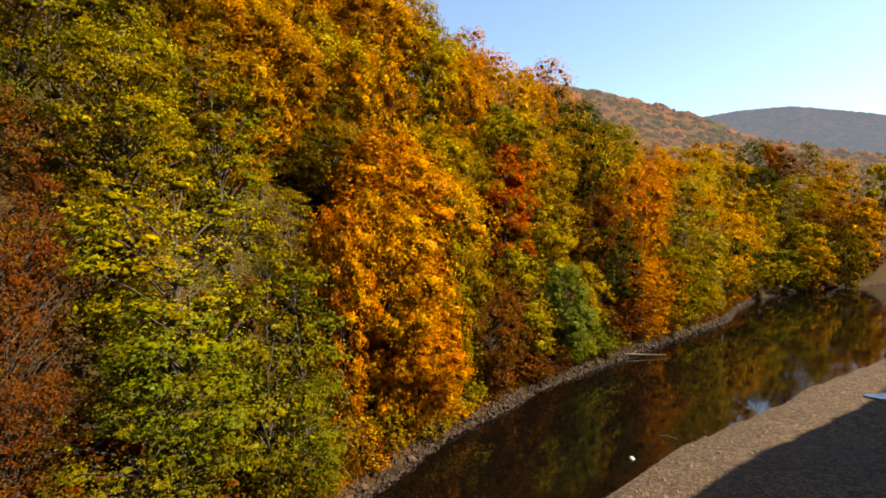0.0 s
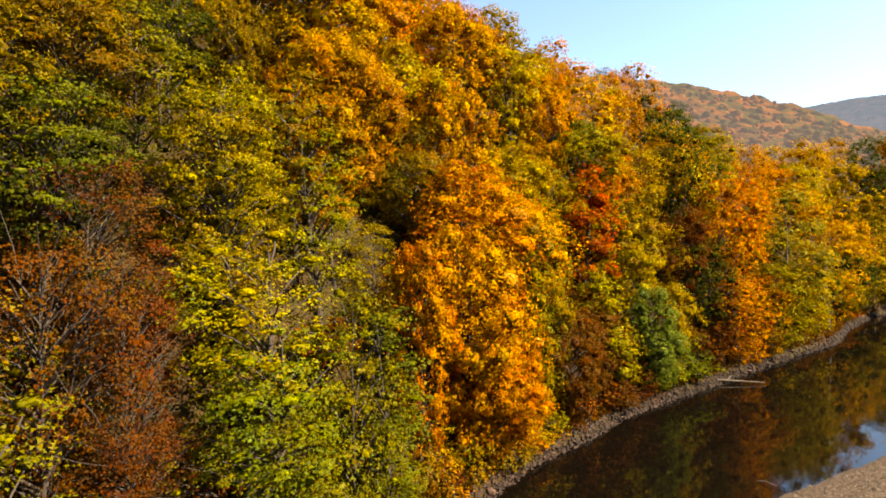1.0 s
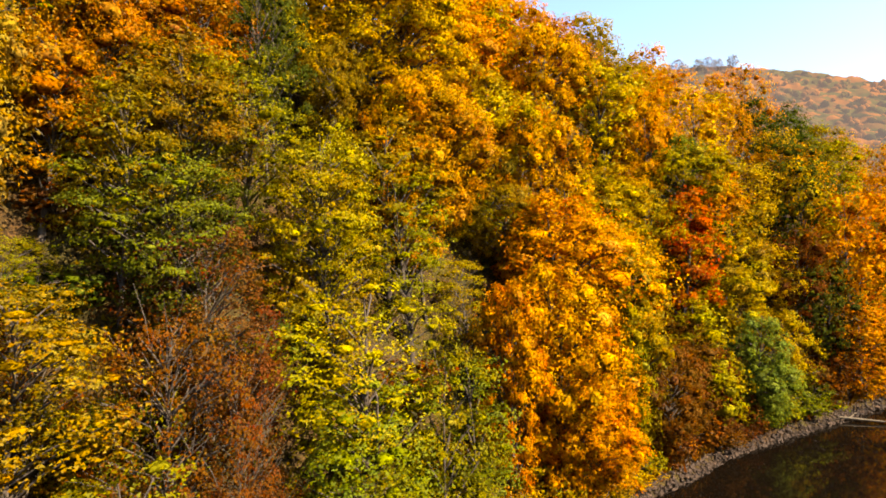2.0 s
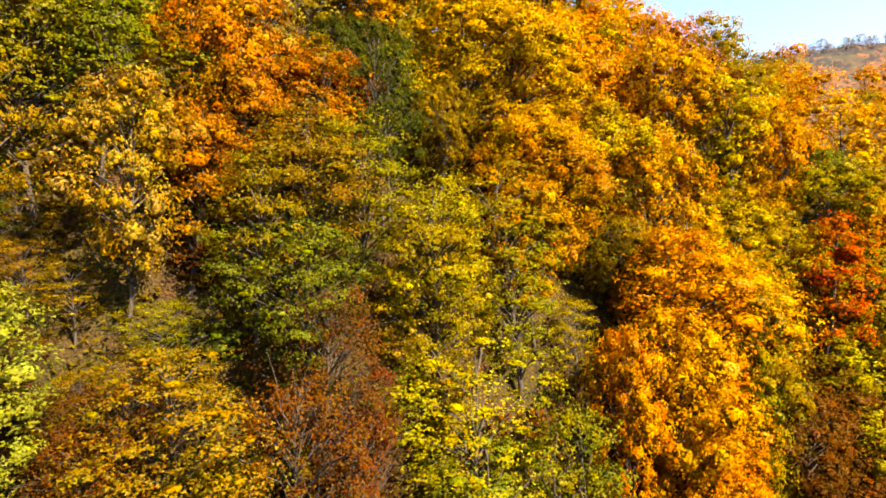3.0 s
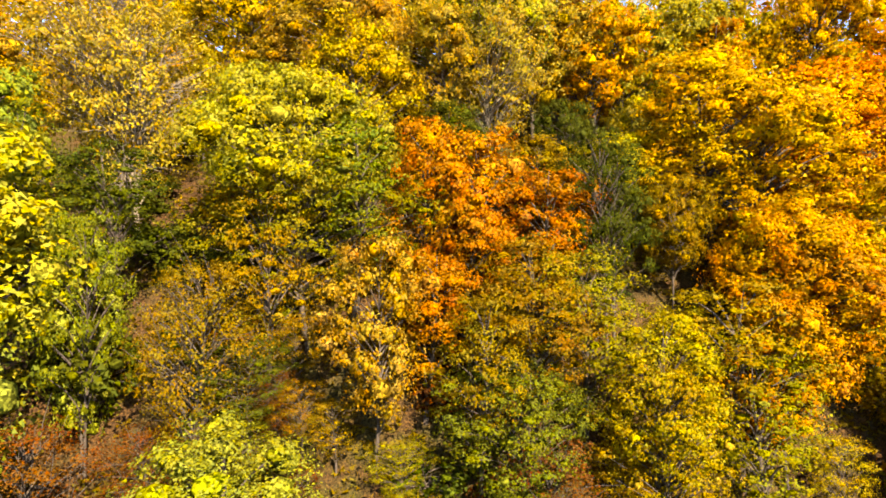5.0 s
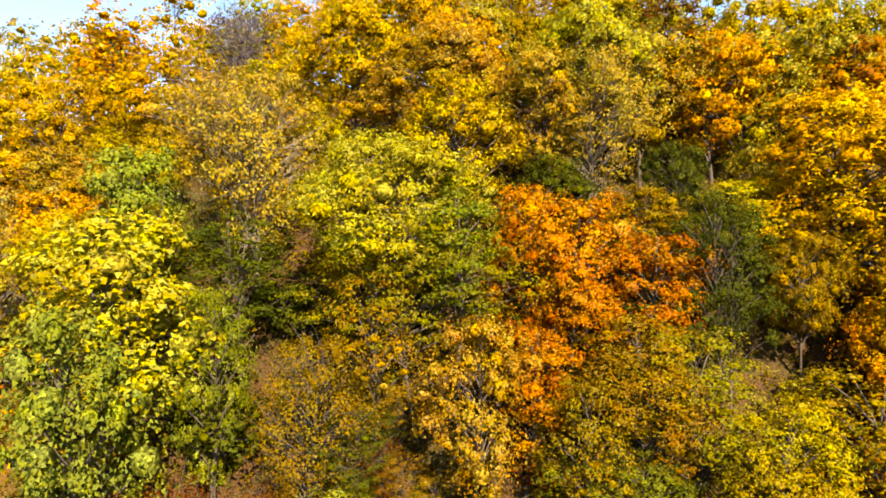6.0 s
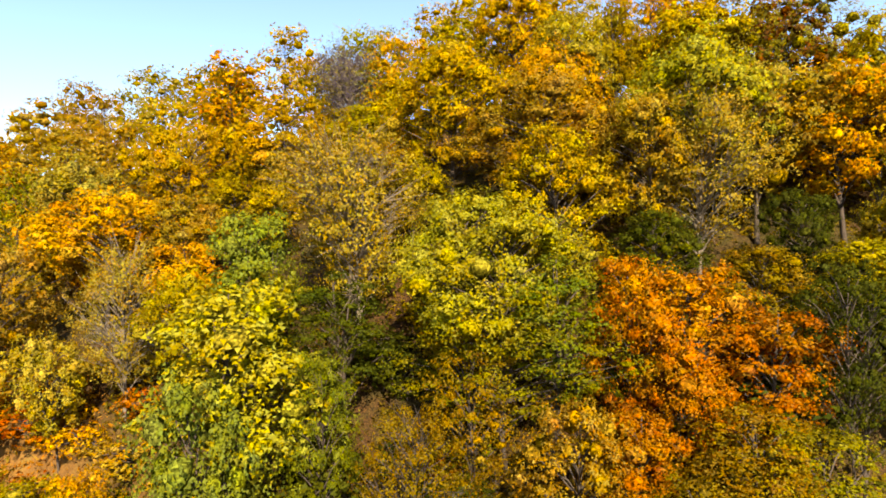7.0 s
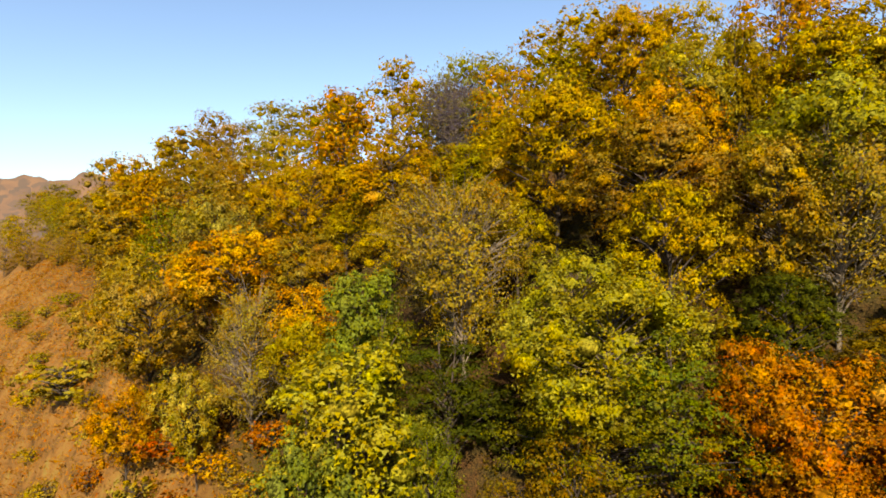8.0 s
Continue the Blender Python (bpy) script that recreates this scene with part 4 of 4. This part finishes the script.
while made < 298:
    i = rnd.randrange(5, 13)
    f = rnd.random()
    x, y = (SHORE[i][k] * (1 - f) + SHORE[i + 1][k] * f + rnd.uniform(-2.2, 2.2) for k in (0, 1))
    d = float(aside(x, y, SHORE))
    if not -0.3 < d < 2.4:
        continue
    s = rnd.uniform(0.25, 0.7) * (1.4 if rnd.random() < 0.15 else 0.8)
    ob = new("stone", rnd.choice(ROCKS))
    ob.parent = ground
    ob.matrix_world = pose(x, y, max(float(surface(x, y)), -0.15) + s * 0.12, rnd.uniform(-20, 20), rnd.uniform(-20, 20), rnd.uniform(0, 360)) @ Matrix.Diagonal((s, s * rnd.uniform(0.7, 1), s, 1))
    made += 1

# rubble and dry growth along the foot of the slope
g = np.random.default_rng(78)


def along_shore(count, lo, hi):
    i, f = g.integers(4, 14, count * 4), g.random(count * 4)
    line = np.array(SHORE, float)
    p = line[i] * (1 - f[:, None]) + line[i + 1] * f[:, None] + g.uniform(-5, 5, (count * 4, 2))
    d = aside(p[:, 0], p[:, 1], SHORE)
    p = p[(d > lo) & (d < hi)][:count]
    return np.stack([p[:, 0], p[:, 1], surface(p[:, 0], p[:, 1])], 1)


OCTA = np.array([(1, 0, 0), (0, 1, 0), (-1, 0, 0), (0, -1, 0), (0, 0, 0.7), (0, 0, -0.5)])
OCTA_F = np.array([(0, 1, 4), (1, 2, 4), (2, 3, 4), (3, 0, 4), (1, 0, 5), (2, 1, 5), (3, 2, 5), (0, 3, 5)])
at = along_shore(7500, -0.5, 2.6)
size = g.uniform(0.08, 0.28, len(at))
rv = at[:, None, :] + OCTA[None] * size[:, None, None] * g.uniform(0.6, 1.3, (len(at), 6, 1))
tagged(new("rubble", mesh_from("rubble", rv.reshape(-1, 3), (np.arange(len(at))[:, None, None] * 6 + OCTA_F).reshape(-1, 3), [STONE])),
       "grey-brown rubble stones along the waterline", "stones", kind="stuff")
at = np.repeat(along_shore(3000, 0.6, 4.5), 8, 0)
at[:, :2] += g.normal(0, 0.28, (len(at), 2))
at[:, 2] += g.uniform(0.0, 0.15, len(at))
tip = at + np.stack([g.normal(0, 0.3, len(at)), g.normal(0, 0.3, len(at)), g.uniform(0.3, 1.05, len(at))], 1)
off = np.stack([g.normal(0, 0.07, len(at)), g.normal(0, 0.07, len(at)), np.zeros(len(at))], 1)
grass = new("dry_grass", mesh_from("dry_grass", np.stack([at - off, at + off, tip], 1).reshape(-1, 3), np.arange(len(at) * 3).reshape(-1, 3), [LEAF]))
grass.color = (0.12, 0.055, 0.009, 1)
tagged(grass, "dry tan grass and bracken on the bank above the stones", "grass", kind="stuff")

cx, cy = g.uniform(-210, -42, 60000), g.uniform(-150, -8, 60000)
cd = aside(cx, cy, SHORE)
open_slope = (cd > 1.5) & (cd < 58) & (cy < 0.6 * cx + 22)
at = np.repeat(np.stack([cx, cy, surface(cx, cy)], 1)[open_slope][:10500], 7, 0)
at[:, :2] += g.normal(0, 0.75, (len(at), 2))
tip = at + np.stack([g.normal(0, 0.35, len(at)), g.normal(0, 0.35, len(at)), g.uniform(0.15, 0.5, len(at))], 1)
off = np.stack([g.normal(0, 0.09, len(at)), g.normal(0, 0.09, len(at)), np.zeros(len(at))], 1)
bracken = new("bracken", mesh_from("bracken", np.stack([at - off, at + off, tip], 1).reshape(-1, 3), np.arange(len(at) * 3).reshape(-1, 3), [LEAF]))
bracken.color = (0.24, 0.12, 0.022, 1)
tagged(bracken, "withered orange-brown bracken covering the open slope", "bracken", kind="stuff")

# herbs, ferns and brambles under the trees of the near slope
cx, cy = g.uniform(-62, 4, 26000), g.uniform(-14, 58, 26000)
cd = aside(cx, cy, SHORE)
under = (cd > 3) & (cd < 42) & (wobble(cx, cy, 5, 8) > -0.35)
at = np.repeat(np.stack([cx, cy, surface(cx, cy)], 1)[under][:7500], 9, 0)
at[:, :2] += g.normal(0, 0.3, (len(at), 2))
at[:, 2] += g.uniform(0.0, 0.35, len(at))
tip = at + np.stack([g.normal(0, 0.22, len(at)), g.normal(0, 0.22, len(at)), g.uniform(0.02, 0.3, len(at))], 1)
off = np.stack([g.normal(0, 0.09, len(at)), g.normal(0, 0.09, len(at)), g.normal(0, 0.03, len(at))], 1)
herbs = new("undergrowth", mesh_from("undergrowth", np.stack([at - off, at + off, tip], 1).reshape(-1, 3), np.arange(len(at) * 3).reshape(-1, 3), [LEAF]))
herbs.color = (0.1, 0.07, 0.01, 1)
tagged(herbs, "olive and brown herbs and brambles under the trees", "undergrowth", kind="stuff")

# loose pebbles on the bar
g = np.random.default_rng(77)
px, py = g.uniform(3, 75, 60000), g.uniform(18, 90, 60000)
pe = -aside(px, py, BAR)
keep = (pe > -0.4) & (pe < 16)
px, py = px[keep][:6500], py[keep][:6500]
pz = surface(px, py)
ps = g.uniform(0.06, 0.19, len(px)) * np.where(g.random(len(px)) < 0.05, 2.0, 1)
corner = np.array([(1, 0, 0), (0, 1, 0), (-1, 0, 0), (0, -1, 0), (0, 0, 0.4), (0, 0, -0.4)])
pv = np.stack([px, py, pz], 1)[:, None, :] + corner[None] * ps[:, None, None] * g.uniform(0.6, 1.3, (len(px), 6, 1))
pf = np.array([(0, 1, 4), (1, 2, 4), (2, 3, 4), (3, 0, 4), (1, 0, 5), (2, 1, 5), (3, 2, 5), (0, 3, 5)])
tagged(new("pebbles", mesh_from("pebbles", pv.reshape(-1, 3), (np.arange(len(px))[:, None, None] * 6 + pf).reshape(-1, 3), [GRAVEL_STONE])),
       "loose tan pebbles strewn over the gravel bar", "pebbles", kind="stuff")

white_rock = new("rock", rock_mesh("rock", 40, WHITE_STONE))
white_rock.matrix_world = pose(13.0, 39.1, 0.02, 8, 25, 40) @ Matrix.Diagonal((0.7, 0.35, 0.6, 1))
tagged(white_rock, "small white rock standing out of the dark water", "rock")

v, q = tubes([[((17.6, 71.9, 0.5), 0.2), ((22, 71.3, 0.4), 0.17), ((25, 71.0, 0.33), 0.13), ((28.3, 70.8, 0.22), 0.06)], [((24, 71.1, 0.38), 0.06), ((25, 71.9, 0.8), 0.03)]], 7)
tagged(new("fallen_log", mesh_from("fallen_log", v, q, [PALE_BARK], True)), "bleached fallen tree trunk lying at the waterline", "log")
v, q = tubes([[((16.6, 43.4, -0.05), 0.05), ((17.0, 42.9, 0.22), 0.04), ((17.6, 42.3, 0.1), 0.02)]], 5)
tagged(new("driftwood_stick", mesh_from("driftwood_stick", v, q, [PALE_BARK], True)), "thin driftwood stick poking out of the shallows", "stick")

# a shallow pool on the bar
u = np.linspace(0, 6.2832, 41)[:-1]
rim = 1 + 0.25 * np.sin(2 * u + 1) + 0.12 * np.sin(5 * u)
pool_z = height(41, 50) + 0.05
v = np.concatenate([[(41, 50, pool_z)], np.stack([41 + 2.4 * rim * np.cos(u), 50 + 1.2 * rim * np.sin(u), u * 0 + pool_z], 1)])
q = np.array([(0, 1 + i, 1 + (i + 1) % 40) for i in range(40)])
tagged(new("pool", mesh_from("pool", v, q, [WATER])), "shallow still pool on the gravel bar", "water", kind="structure")
